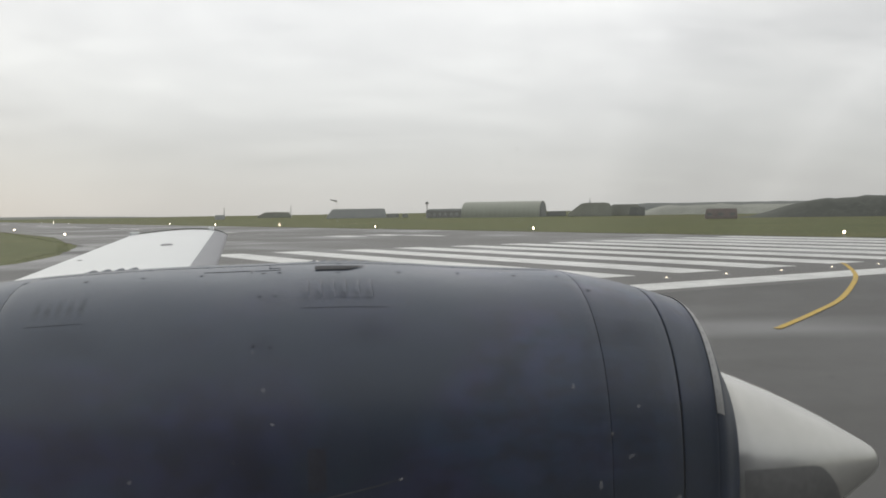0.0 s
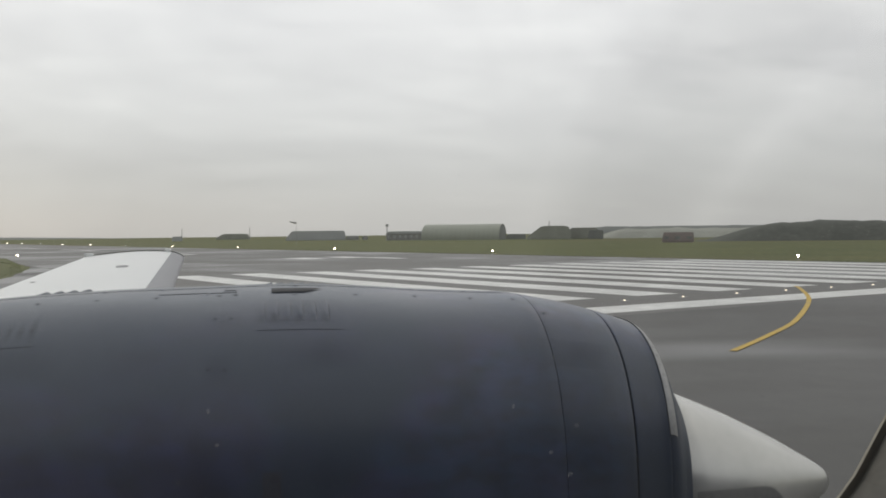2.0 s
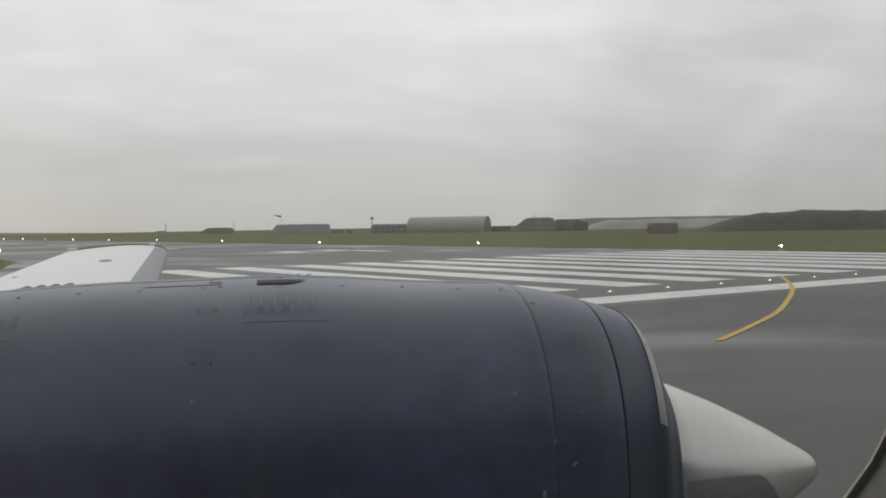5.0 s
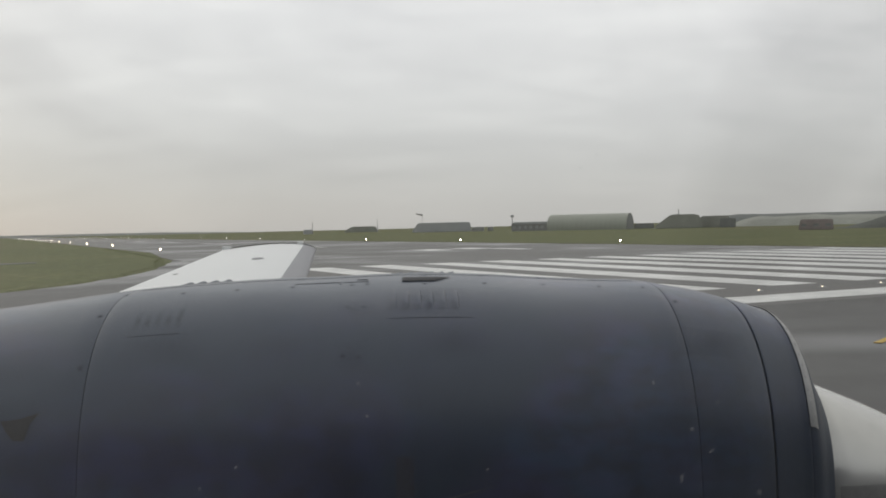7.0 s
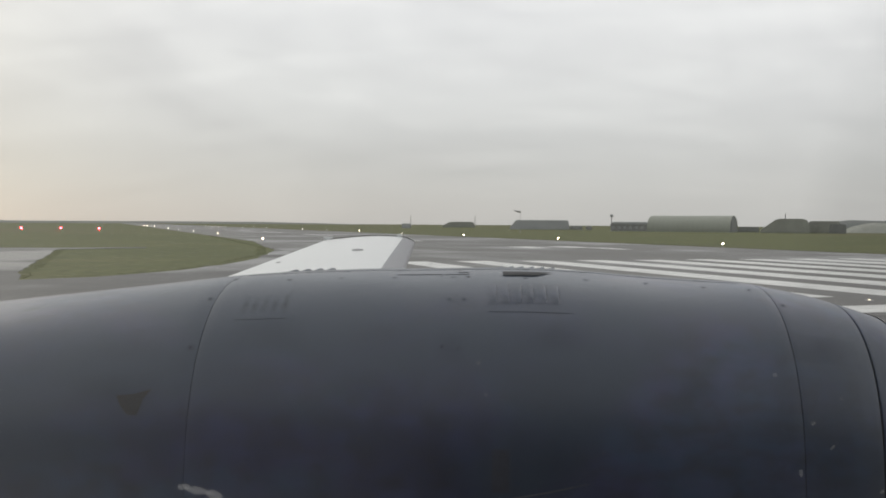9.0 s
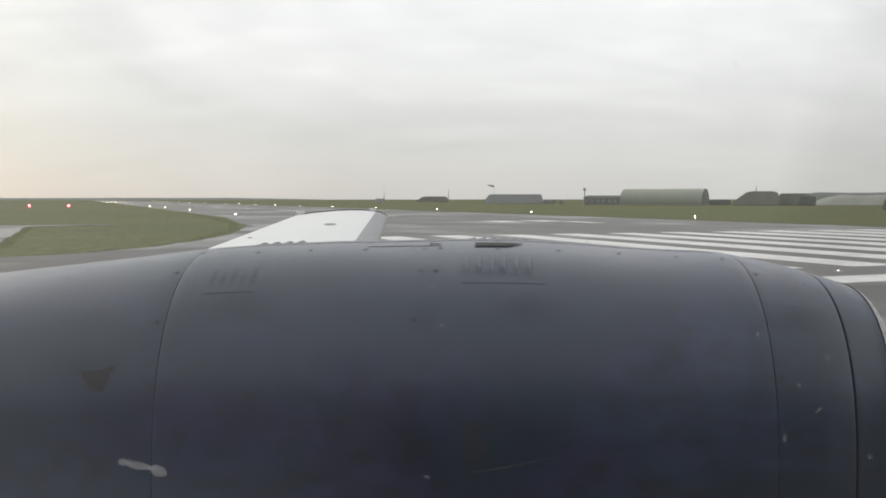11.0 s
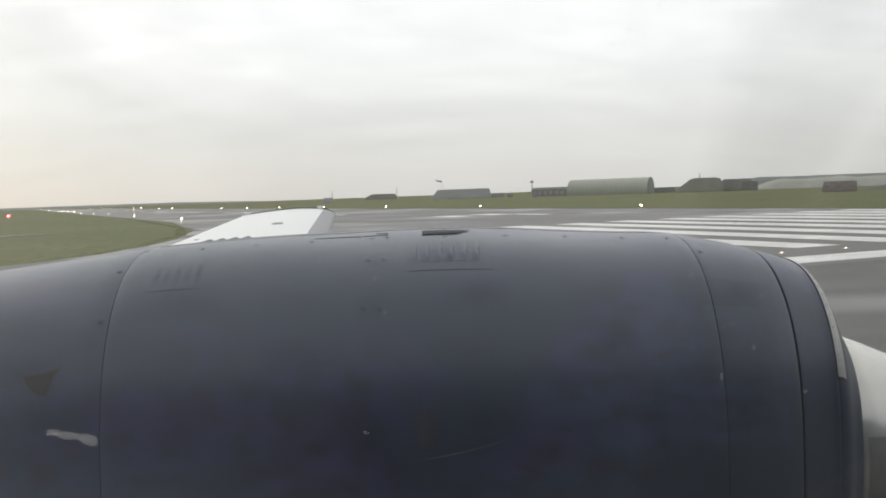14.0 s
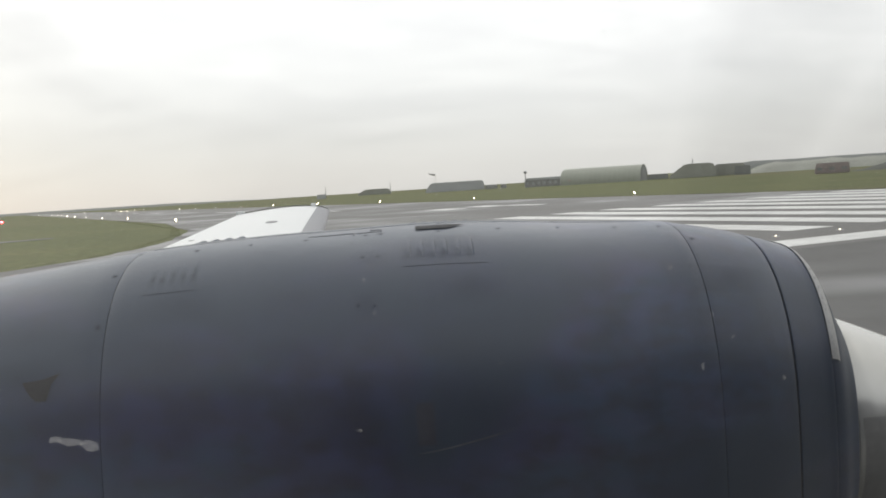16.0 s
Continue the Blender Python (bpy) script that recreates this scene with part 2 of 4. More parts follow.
M = {
    "navy": surface("navy_paint", [(0.30, (0.0050, 0.0100, 0.0440)), (0.42, (0.0140, 0.0190, 0.0700)), (0.52, (0.0060, 0.0250, 0.0660)), (0.62, (0.0220, 0.0330, 0.0900)), (0.74, (0.0130, 0.0410, 0.1020))], 2.6, 0.35, (0.40, 0.58), bump_scale=21, coat=0.40, spec=0.66, second=(1.7, (0.0042, 0.0205, 0.0492), 0.44, 0.62), stretch=(0.8, 1, 1.4)),
    "scuffed": surface("scuffed_paint", [(0.35, (0.035, 0.040, 0.060)), (0.6, (0.085, 0.090, 0.105))], 30.0, 0.2, (0.5, 0.7)),
    "joint": surface("joint_line", [(0.3, (0.009, 0.012, 0.026)), (0.7, (0.015, 0.018, 0.036))], 9.0, 0.1, (0.40, 0.55), spec=0.42),
    "navy_dark": surface("navy_gap", [(0.3, (0.012, 0.013, 0.019)), (0.7, (0.020, 0.021, 0.028))], 5.0, 0.1, (0.6, 0.8)),
    "scoop": surface("scoop_paint", [(0.3, (0.010, 0.013, 0.022)), (0.7, (0.016, 0.019, 0.030))], 9.0, 0.1, (0.42, 0.55), spec=0.3),
    "slot_shade": surface("dark_opening", [(0.3, (0.020, 0.020, 0.023)), (0.7, (0.032, 0.032, 0.035))], 9.0, 0.1, (0.7, 0.9)),
    "scoop_plate": surface("scoop_plate", [(0.3, (0.009, 0.010, 0.012)), (0.7, (0.017, 0.017, 0.018))], 30.0, 0.1, (0.42, 0.60), coat=0.15, spec=0.54),
    "navy_worn": surface("worn_navy_paint", [(0.3, (0.014, 0.019, 0.040)), (0.7, (0.026, 0.031, 0.052))], 14.0, 0.2, (0.4, 0.6)),
    # outside is unseen; dark navy chosen to darken its reflection in the nacelle
    "fuselage": surface("fuselage_navy", [(0.3, (0.012, 0.017, 0.040)), (0.7, (0.020, 0.026, 0.055))], 1.5, 0.04, (0.4, 0.55)),
    "lip": surface("bare_alloy", [(0.3, (0.32, 0.32, 0.31)), (0.7, (0.45, 0.45, 0.44))], 12.0, 0.1, (0.35, 0.5), 0.03, 90, metal=0.6),
    "spinner": surface("spinner_white", [(0.3, (0.57, 0.565, 0.52)), (0.7, (0.69, 0.68, 0.63))], 4.0, 0.03, (0.13, 0.24), metal=0.5, coat=0.35),
    "wing": surface("wing_white", [(0.3, (0.74, 0.75, 0.73)), (0.7, (0.82, 0.83, 0.81))], 1.8, 0.03, (0.35, 0.5), 0.01, 50),
    "socket": surface("grey_root", [(0.3, (0.17, 0.17, 0.165)), (0.7, (0.22, 0.22, 0.21))], 5.0, 0.1, (0.35, 0.5)),
    "boot": surface("grey_rubber", [(0.3, (0.29, 0.29, 0.30)), (0.7, (0.37, 0.37, 0.38))], 4.0, 0.12, (0.5, 0.7), 0.03, 70),
    "mark": surface("dark_mark", [(0.3, (0.26, 0.26, 0.26)), (0.7, (0.36, 0.36, 0.36))], 20.0, 0.1),
    "cabin": surface("cabin_panel", [(0.3, (0.42, 0.41, 0.38)), (0.7, (0.5, 0.49, 0.46))], 3.0, 0.05, (0.5, 0.7), 0.03, 200),
    "bead": surface("beige_bead", [(0.3, (0.30, 0.28, 0.23)), (0.7, (0.40, 0.38, 0.32))], 20.0, 0.1),
    "seal": surface("window_seal", [(0.3, (0.10, 0.10, 0.09)), (0.7, (0.15, 0.145, 0.13))], 12.0, 0.1),
    "carpet": surface("cabin_carpet", [(0.3, (0.03, 0.035, 0.06)), (0.7, (0.05, 0.055, 0.09))], 14.0, 0.3, (0.9, 1.0)),
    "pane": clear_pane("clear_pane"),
    "soot_stain": stain_shade_film("soot_stain", 0.15, (0.012, 0.014, 0.018), 0.9),
    "louvre_shade": stain_shade_film("louvre_shade", 0.20, (0.012, 0.014, 0.018), 0.9),
    "faint_stain": stain_shade_film("faint_stain", 0.12, (0.012, 0.015, 0.020), 0.9),
    "grime_slit_shade": stain_shade_film("grime_slit_shade", 0.36, (0.010, 0.011, 0.015), 0.8),
    "broad_stain": stain_shade_film("broad_stain", 0.18, (0.005, 0.013, 0.026), 1.0, 7.0),
    "dust_stain": stain_shade_film("dust_stain", 0.09, (0.17, 0.165, 0.17), 1.0, 7.0),
    "speck": speck_film("dried_drop", 0.06),
    "smear": speck_film("dried_smear", 0.13),
    "asphalt": surface("damp_asphalt", [(0.28, (0.0404, 0.0395, 0.0359)), (0.5, (0.0535, 0.0520, 0.0473)), (0.72, (0.0768, 0.0740, 0.0671))], 0.11, 0.12, (0.5, 0.68), 0.2, 2.2, second=(0.05, (0.0404, 0.0395, 0.0369), 0.47, 0.58), wet=0.32),
    "runway": surface("grooved_asphalt", [(0.28, (0.0737, 0.0710, 0.0643)), (0.5, (0.0929, 0.0890, 0.0803)), (0.72, (0.1141, 0.1090, 0.0983))], 0.07, 0.10, (0.48, 0.68), 0.2, 2.6, second=(0.045, (0.0808, 0.0790, 0.0728), 0.50, 0.60), wet=0.38),
    "paint": surface("runway_white", [(0.25, (0.50, 0.50, 0.48)), (0.6, (0.74, 0.74, 0.71))], 0.5, 0.10, (0.5, 0.7), 0.1, 8.0),
    "yellow": surface("taxi_yellow", [(0.25, (0.46, 0.30, 0.03)), (0.6, (0.60, 0.40, 0.05))], 0.8, 0.10, (0.5, 0.7), 0.1, 9.0),
    "grass": surface("airfield_grass", [(0.25, (0.0811, 0.0936, 0.0313)), (0.5, (0.1082, 0.1186, 0.0442)), (0.75, (0.1508, 0.1435, 0.0626))], 0.06, 0.34, (0.85, 1.0), 0.5, 1.4, second=(0.011, (0.1300, 0.1206, 0.0570), 0.5, 0.68), spec=0.2),
    # shelter, roof, camo, brick and bank colours lightened to stand in for haze
    "bank": surface("hazed_bank_scrub", [(0.3, (0.090, 0.095, 0.084)), (0.7, (0.126, 0.131, 0.115))], 0.12, 0.12, (0.9, 1.0), 0.3, 0.9, spec=0.2),
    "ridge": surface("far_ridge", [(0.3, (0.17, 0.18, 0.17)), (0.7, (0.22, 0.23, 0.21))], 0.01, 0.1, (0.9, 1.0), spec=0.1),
    "shelter": surface("hazed_green_steel", [(0.3, (0.280, 0.293, 0.240)), (0.7, (0.325, 0.341, 0.280))], 0.18, 0.08, (0.5, 0.7), 0.1, 3.0),
    "shelter_end": surface("hazed_dark_steel", [(0.3, (0.202, 0.209, 0.202)), (0.7, (0.265, 0.271, 0.256))], 0.4, 0.1),
    "roof": surface("hazed_grey_roof", [(0.3, (0.405, 0.413, 0.413)), (0.7, (0.495, 0.503, 0.495))], 0.3, 0.1, (0.7, 0.9)),
    "wall": surface("pale_render", [(0.3, (0.300, 0.300, 0.288)), (0.7, (0.396, 0.396, 0.372))], 0.5, 0.08, (0.7, 0.9)),
    "camo": surface("hazed_camouflage_turf", [(0.3, (0.296, 0.302, 0.262)), (0.7, (0.376, 0.383, 0.336))], 0.15, 0.06, (0.85, 1.0), 0.1, 1.2, spec=0.2),
    "brick": surface("hazed_brown_brick", [(0.3, (0.287, 0.247, 0.236)), (0.7, (0.356, 0.305, 0.287))], 0.6, 0.15, (0.8, 0.95)),
    "steel": surface("galvanised_steel", [(0.3, (0.30, 0.30, 0.30)), (0.7, (0.38, 0.38, 0.38))], 2.0, 0.1, (0.45, 0.6), metal=0.5),
    "sock": surface("windsock_cloth", [(0.3, (0.34, 0.33, 0.32)), (0.7, (0.42, 0.41, 0.40))], 1.5, 0.1, (0.9, 1.0)),
    "dark_glass": surface("dark_glass", [(0.3, (0.02, 0.025, 0.03)), (0.7, (0.04, 0.045, 0.05))], 1.0, 0.05, (0.08, 0.15)),
    "red": surface("truck_red", [(0.3, (0.33, 0.022, 0.035)), (0.7, (0.42, 0.035, 0.05))], 1.0, 0.08, (0.35, 0.5)),
    "white": surface("truck_white", [(0.3, (0.68, 0.68, 0.66)), (0.7, (0.78, 0.78, 0.76))], 1.0, 0.05, (0.35, 0.5)),
    "rubber": surface("tyre_rubber", [(0.3, (0.018, 0.018, 0.018)), (0.7, (0.03, 0.03, 0.03))], 4.0, 0.1, (0.8, 0.95)),
    "amber": surface("amber_plastic", [(0.3, (0.62, 0.33, 0.03)), (0.7, (0.7, 0.4, 0.05))], 3.0, 0.05, (0.3, 0.4)),
    "glow": lamp_glass("warm_lamp", (1.0, 0.74, 0.46), 42.0),
    "glow_flush": lamp_glass("flush_lamp", (1.0, 0.86, 0.66), 2.2),
    "glow_red": lamp_glass("red_lamp", (1.0, 0.014, 0.022), 120.0),
}


# ---- building helpers ----
def part(name, bm, material, parent, label=""):
    mesh = bpy.data.meshes.new(name)
    bm.normal_update()
    bm.to_mesh(mesh)
    bm.free()
    mesh.materials.append(M[material])
    ob = new(name, mesh)
    ob.parent = parent
    return tagged(ob, label)


def thing(name, x, y, z, turn, label, category, group="", kind=""):
    ob = new(name)
    ob.matrix_basis = pose(x, y, z, 0, 0, turn)
    return tagged(ob, label, category, group, kind)


def smooth(ob):
    for p in ob.data.polygons:
        p.use_smooth = True
    return ob


def box(bm, x0, x1, y0, y1, z0, z1, bevel=0.0):
    m = Matrix.LocRotScale(((x0 + x1) / 2, (y0 + y1) / 2, (z0 + z1) / 2), None, (x1 - x0, y1 - y0, z1 - z0))
    made = bmesh.ops.create_cube(bm, size=1, matrix=m)
    if bevel:
        edges = {e for v in made["verts"] for e in v.link_edges}
        bmesh.ops.bevel(bm, geom=list(edges), offset=bevel, segments=2, affect="EDGES", profile=0.6)
    return bm


def rod(bm, a, b, r0, r1, sides=10):
    a, b = Vector(a), Vector(b)
    turn = (b - a).to_track_quat("Z", "Y").to_matrix().to_4x4()
    bmesh.ops.create_cone(bm, cap_ends=True, segments=sides, radius1=r0, radius2=r1, depth=(b - a).length, matrix=Matrix.Translation((a + b) / 2) @ turn)
    return bm


def prism(bm, outline, y0, y1):
    """A solid from an outline in x and z, between two depths."""
    front = [bm.verts.new((x, y0, z)) for x, z in outline]
    behind = [bm.verts.new((x, y1, z)) for x, z in outline]
    bm.faces.new(front)
    bm.faces.new(behind[::-1])
    n = len(outline)
    for i in range(n):
        bm.faces.new((front[i], behind[i], behind[(i + 1) % n], front[(i + 1) % n]))
    bmesh.ops.recalc_face_normals(bm, faces=bm.faces[:])
    return bm


def sheet(outline, z, depth):
    """A flat slab over an outline in x and y, its top at z."""
    bm = bmesh.new()
    top = [bm.verts.new((x, y, z)) for x, y in outline]
    low = [bm.verts.new((x, y, z - depth)) for x, y in outline]
    bm.faces.new(top)
    n = len(outline)
    for i in range(n):
        bm.faces.new((top[i], low[i], low[(i + 1) % n], top[(i + 1) % n]))
    bmesh.ops.recalc_face_normals(bm, faces=bm.faces[:])
    return bm


def field(s, n):
    """World place of a point s along the runway and n across it."""
    return (-0.374 * s + 0.928 * n, 0.928 * s + 0.374 * n)


def ragged(corners, step=1.6, amount=0.35):
    """The outline of a paving whose edge grass has grown over unevenly."""
    out = []
    for a, b in zip(corners, corners[1:] + corners[:1]):
        length = math.dist(a, b)
        count = int(min(length, 160) / step) if min(a[0], b[0]) > -60 and max(a[0], b[0]) < 260 else 1
        for i in range(max(count, 1)):
            u = i / max(count, 1)
            s, n = a[0] + (b[0] - a[0]) * u, a[1] + (b[1] - a[1]) * u
            if count > 1:
                s += amount * noise.noise((s * 0.7, n * 0.7, 1.0))
                n += amount * noise.noise((s * 0.7, n * 0.7, 9.0))
            out.append((s, n))
    return out


RUNWAY_TURN = math.degrees(math.atan2(0.374, 0.928))


# ---- ground ----
bm = bmesh.new()
bmesh.ops.create_grid(bm, x_segments=60, y_segments=60, size=4600)
ground = part("ground", bm, "grass", None, "rough green and straw airfield grass reaching the horizon")
tagged(ground, category="grass", kind="structure")

runway = part("runway", sheet([field(21.0, 13), field(21.0, 66), field(2600, 66), field(2600, 18), field(130, 18), field(100, 15)], 0.03, 0.06), "runway", None,
              "grey damp asphalt runway with white threshold markings")
tagged(runway, category="runway", kind="structure")
outline = [(-260, -110), (-260, 66), (21.2, 66), (21.2, 13.2), (100, 15.2)]
outline += [(88, 14.2), (76, 11.6), (66, 9.2), (57, 6.0), (50, 2.6), (45.5, -0.8), (44, -3.6), (50, -4.4), (93, -4.8), (96.5, 3.0), (99.0, 3.0), (97.5, -5.2)]
outline += [(98.6, -9), (102, -18), (112, -36), (136, -78), (100, -92), (60, -100), (25, -110)]
apron = part("taxiway", sheet([field(*q) for q in ragged(outline)], 0.027, 0.05), "asphalt", None, "damp dark grey asphalt taxiway beside the runway")
tagged(apron, category="taxiway", kind="structure")


def marking(name, s0, s1, n0, n1, parent=runway, z=0.036):
    return part(name, sheet([field(s0, n0), field(s0, n1), field(s1, n1), field(s1, n0)], z, 0.005), "paint", parent)


for k in range(11):
    n = 18.4 + 4.45 * k
    marking("threshold_stripe", 27.0, 59.5 + 0.35 * (k % 2), n - 1.12, n + 1.12)
marking("threshold_bar", 21.8, 23.8, 13.5, 65)
for s0, s1, n0, n1 in ((92, 98, 41.5, 44.3), (93, 99, 47.0, 49.6), (86, 93, 49.0, 50.6)):
    marking("runway_figure", s0, s1, n0, n1)
for k in range(24):
    marking("centre_dash", 130 + 60 * k, 160 + 60 * k, 41.5, 42.4)

# yellow lead-on line, curving onto the runway
knots = [(13.3, 15.6), (14.8, 18.6), (16.9, 22.4), (21.5, 29.2), (25.4, 34.0), (27.4, 36.2)]
line = []
for i in range(len(knots) - 1):
    p = [Vector(knots[max(0, min(len(knots) - 1, i + d))]) for d in (-1, 0, 1, 2)]
    for k in range(6):
        u = k / 6
        line.append(0.5 * (2 * p[1] + (p[2] - p[0]) * u + (2 * p[0] - 5 * p[1] + 4 * p[2] - p[3]) * u * u + (3 * p[1] - p[0] - 3 * p[2] + p[3]) * u**3))
left, right = [], []
for i, q in enumerate(line):
    a, b = line[max(i - 1, 0)], line[min(i + 1, len(line) - 1)]
    d = Vector((b[0] - a[0], b[1] - a[1])).normalized()
    left.append(field(q[0] - d.y * 0.08, q[1] + d.x * 0.08))
    right.append(field(q[0] + d.y * 0.08, q[1] - d.x * 0.08))
part("taxi_line", sheet(left + right[::-1], 0.042, 0.006), "yellow", apron, "worn yellow taxi guide line")

# ---- aircraft ----
SECTIONS = [(-2.40, 0.28, 2.16, 1.72), (-1.70, 0.405, 2.252, 1.48), (-1.02, 0.454, 2.330, 1.38), (-0.767, 0.461, 2.359, 1.36),
            (-0.562, 0.463, 2.3824, 1.36), (-0.322, 0.4697, 2.3966, 1.36), (-0.149, 0.4725, 2.4003, 1.36), (0.059, 0.4711, 2.4037, 1.36),
            (0.217, 0.4646, 2.3974, 1.37), (0.338, 0.4525, 2.3877, 1.38), (0.459, 0.4355, 2.3805, 1.40), (0.57, 0.4125, 2.3746, 1.42),
            (0.64, 0.391, 2.3616, 1.44), (0.70, 0.3679, 2.3494, 1.46), (0.755, 0.341, 2.3342, 1.49), (0.82, 0.3118, 2.3135, 1.53),
            (0.86, 0.3004, 2.2916, 1.57), (0.89, 0.2754, 2.2175, 1.61), (0.94, 0.2458, 2.1151, 1.64)]
NACELLE_Y, NACELLE_Z = 2.15, 1.93


def section(x):
    s = SECTIONS
    i = max(0, min(len(s) - 2, sum(1 for q in s if q[0] <= x) - 1))
    p0, p1, p2, p3 = s[max(i - 1, 0)], s[i], s[i + 1], s[min(i + 2, len(s) - 1)]
    u = (x - p1[0]) / (p2[0] - p1[0])
    out = []
    for k in (1, 2, 3):
        m1 = (p2[k] - p0[k]) / (p2[0] - p0[0]) * (p2[0] - p1[0])
        m2 = (p3[k] - p1[k]) / (p3[0] - p1[0]) * (p2[0] - p1[0])
        out.append((2 * u**3 - 3 * u**2 + 1) * p1[k] + (u**3 - 2 * u**2 + u) * m1 + (3 * u**2 - 2 * u**3) * p2[k] + (u**3 - u**2) * m2)
    return out


def hull(x, degrees, off=0.0):
    """A point of the nacelle's skin: its station x and the angle from the top towards the cabin."""
    half, top, bottom = section(x)
    c, s = math.cos(radians(degrees)), math.sin(radians(degrees))
    h = (top - NACELLE_Z) if c > 0 else (NACELLE_Z - bottom)
    e = 2 / 2.6
    return Vector((x, NACELLE_Y - (half + off) * math.copysign(abs(s) ** e, s), NACELLE_Z + (h + off) * math.copysign(abs(c) ** e, c)))


def shell(x0, x1, steps, off=0.0, rounded=0.0004, sides=96):
    bm = bmesh.new()
    xs = [x0, x0 + 0.0004, x0 + 0.0018] + [x0 + 0.0018 + (x1 - x0 - 0.0036) * i / steps for i in range(1, steps)] + [x1 - 0.0018, x1 - 0.0004, x1]
    drop = [0.008, rounded, 0.0] + [0.0] * (steps - 1) + [0.0, rounded, 0.008]
    rings = [[bm.verts.new(hull(x, 360 * k / sides, off - d)) for k in range(sides)] for x, d in zip(xs, drop)]
    for a, b in zip(rings, rings[1:]):
        for k in range(sides):
            bm.faces.new((a[k], b[k], b[(k + 1) % sides], a[(k + 1) % sides]))
    if off < -0.005:
        bm.faces.new(rings[0])
        bm.faces.new(rings[-1])
    bmesh.ops.recalc_face_normals(bm, faces=bm.faces[:])
    return bm


def patch(x0, x1, a0, a1, off, thick, nx=8, na=6):
    """A piece of plate that follows the nacelle's skin."""
    bm = bmesh.new()
    grid = [[[bm.verts.new(hull(x0 + (x1 - x0) * i / nx, a0 + (a1 - a0) * k / na, o)) for k in range(na + 1)] for i in range(nx + 1)] for o in (off, off - thick)]
    for g in grid:
        for i in range(nx):
            for k in range(na):
                bm.faces.new((g[i][k], g[i + 1][k], g[i + 1][k + 1], g[i][k + 1]))
    for i in range(nx):
        for k in (0, na):
            bm.faces.new((grid[0][i][k], grid[0][i + 1][k], grid[1][i + 1][k], grid[1][i][k]))
    for k in range(na):
        for i in (0, nx):
            bm.faces.new((grid[0][i][k], grid[0][i][k + 1], grid[1][i][k + 1], grid[1][i][k]))
    bmesh.ops.recalc_face_normals(bm, faces=bm.faces[:])
    return bm


aircraft = thing("aircraft", 0, 0, 0, 0, "twin turboprop airliner, navy blue engine nacelle and white wing", "aircraft")
core = smooth(part("nacelle", shell(-2.4, 0.905, 60, -0.010), "navy_dark", aircraft, "engine nacelle, dark in the cowl joints"))
cowls = {}
for name, x0, x1, steps in (("rear_cowl", -2.40, -0.5612, 40), ("main_cowl", -0.5607, 0.5795, 50), ("forward_cowl", 0.5801, 0.7476, 14), ("nose_cowl", 0.7518, 0.840, 16), ("nose_ring", 0.8406, 0.9045, 12)):
    cowls[name] = smooth(part(name, shell(x0, x1, steps, -0.003 if name == "nose_ring" else 0.0), "navy", core, "glossy navy blue painted cowl"))

# bare metal lip of the air intake, over the top and down the side
bm = bmesh.new()
rows = []
for i in range(9):
    u = i / 8
    rows.append([bm.verts.new(hull(0.840 + 0.023 * math.sin(u * math.pi / 2), -71 + 142 * k / 60, 0.0016 - 0.007 * (1 - math.cos(u * math.pi / 2)))) for k in range(61)])
for a, b in zip(rows, rows[1:]):
    for k in range(60):
        bm.faces.new((a[k], b[k], b[k + 1], a[k + 1]))
bmesh.ops.recalc_face_normals(bm, faces=bm.faces[:])
smooth(part("intake_lip", bm, "lip", core, "bare metal intake lip"))

# spinner
SPIN = [(0.912, 0.242), (0.920, 0.249), (0.96, 0.240), (1.02, 0.216), (1.09, 0.186), (1.16, 0.152), (1.23, 0.116), (1.29, 0.081), (1.34, 0.052), (1.362, 0.038), (1.374, 0.027), (1.379, 0.016), (1.381, 0.001)]
SPIN_Z = 1.890
bm = bmesh.new()
rings = [[bm.verts.new((x, NACELLE_Y + r * math.cos(math.tau * k / 64), SPIN_Z + r * math.sin(math.tau * k / 64))) for k in range(64)] for x, r in SPIN]
for a, b in zip(rings, rings[1:]):
    for k in range(64):
        bm.faces.new((a[k], b[k], b[(k + 1) % 64], a[(k + 1) % 64]))
bmesh.ops.recalc_face_normals(bm, faces=bm.faces[:])
spinner = smooth(part("spinner", bm, "spinner", aircraft, "off-white painted propeller spinner"))
bm = bmesh.new()
rod(bm, (0.885, NACELLE_Y, SPIN_Z), (0.911, NACELLE_Y, SPIN_Z), 0.243, 0.245, 64)
part("backplate", bm, "navy_dark", spinner)


def spin_point(x, degrees, off):
    for (a, ra), (c, rc) in zip(SPIN, SPIN[1:]):
        if a <= x <= c:
            r = ra + (rc - ra) * (x - a) / (c - a) + off
            break
    return (x, NACELLE_Y - r * math.cos(radians(degrees)), SPIN_Z + r * math.sin(radians(degrees)))


# cut-out for a blade root on the cabin side
bm = bmesh.new()
rows = []
for i in range(25):
    u = i / 24
    top = 14 - 62 * (max(0, u - 0.62) / 0.38) ** 2.2
    rows.append([bm.verts.new(spin_point(0.924 + 0.324 * u, top + (-50 - top) * k / 24, 0.0030 * min(1, 6 * u, 6 * (1 - u)) + 0.0012)) for k in range(25)])
for a, c in zip(rows, rows[1:]):
    for k in range(24):
        bm.faces.new((a[k], c[k], c[k + 1], a[k + 1]))
bmesh.ops.recalc_face_normals(bm, faces=bm.faces[:])
smooth(part("blade_socket", bm, "socket", spinner, "grey blade root cut-out"))

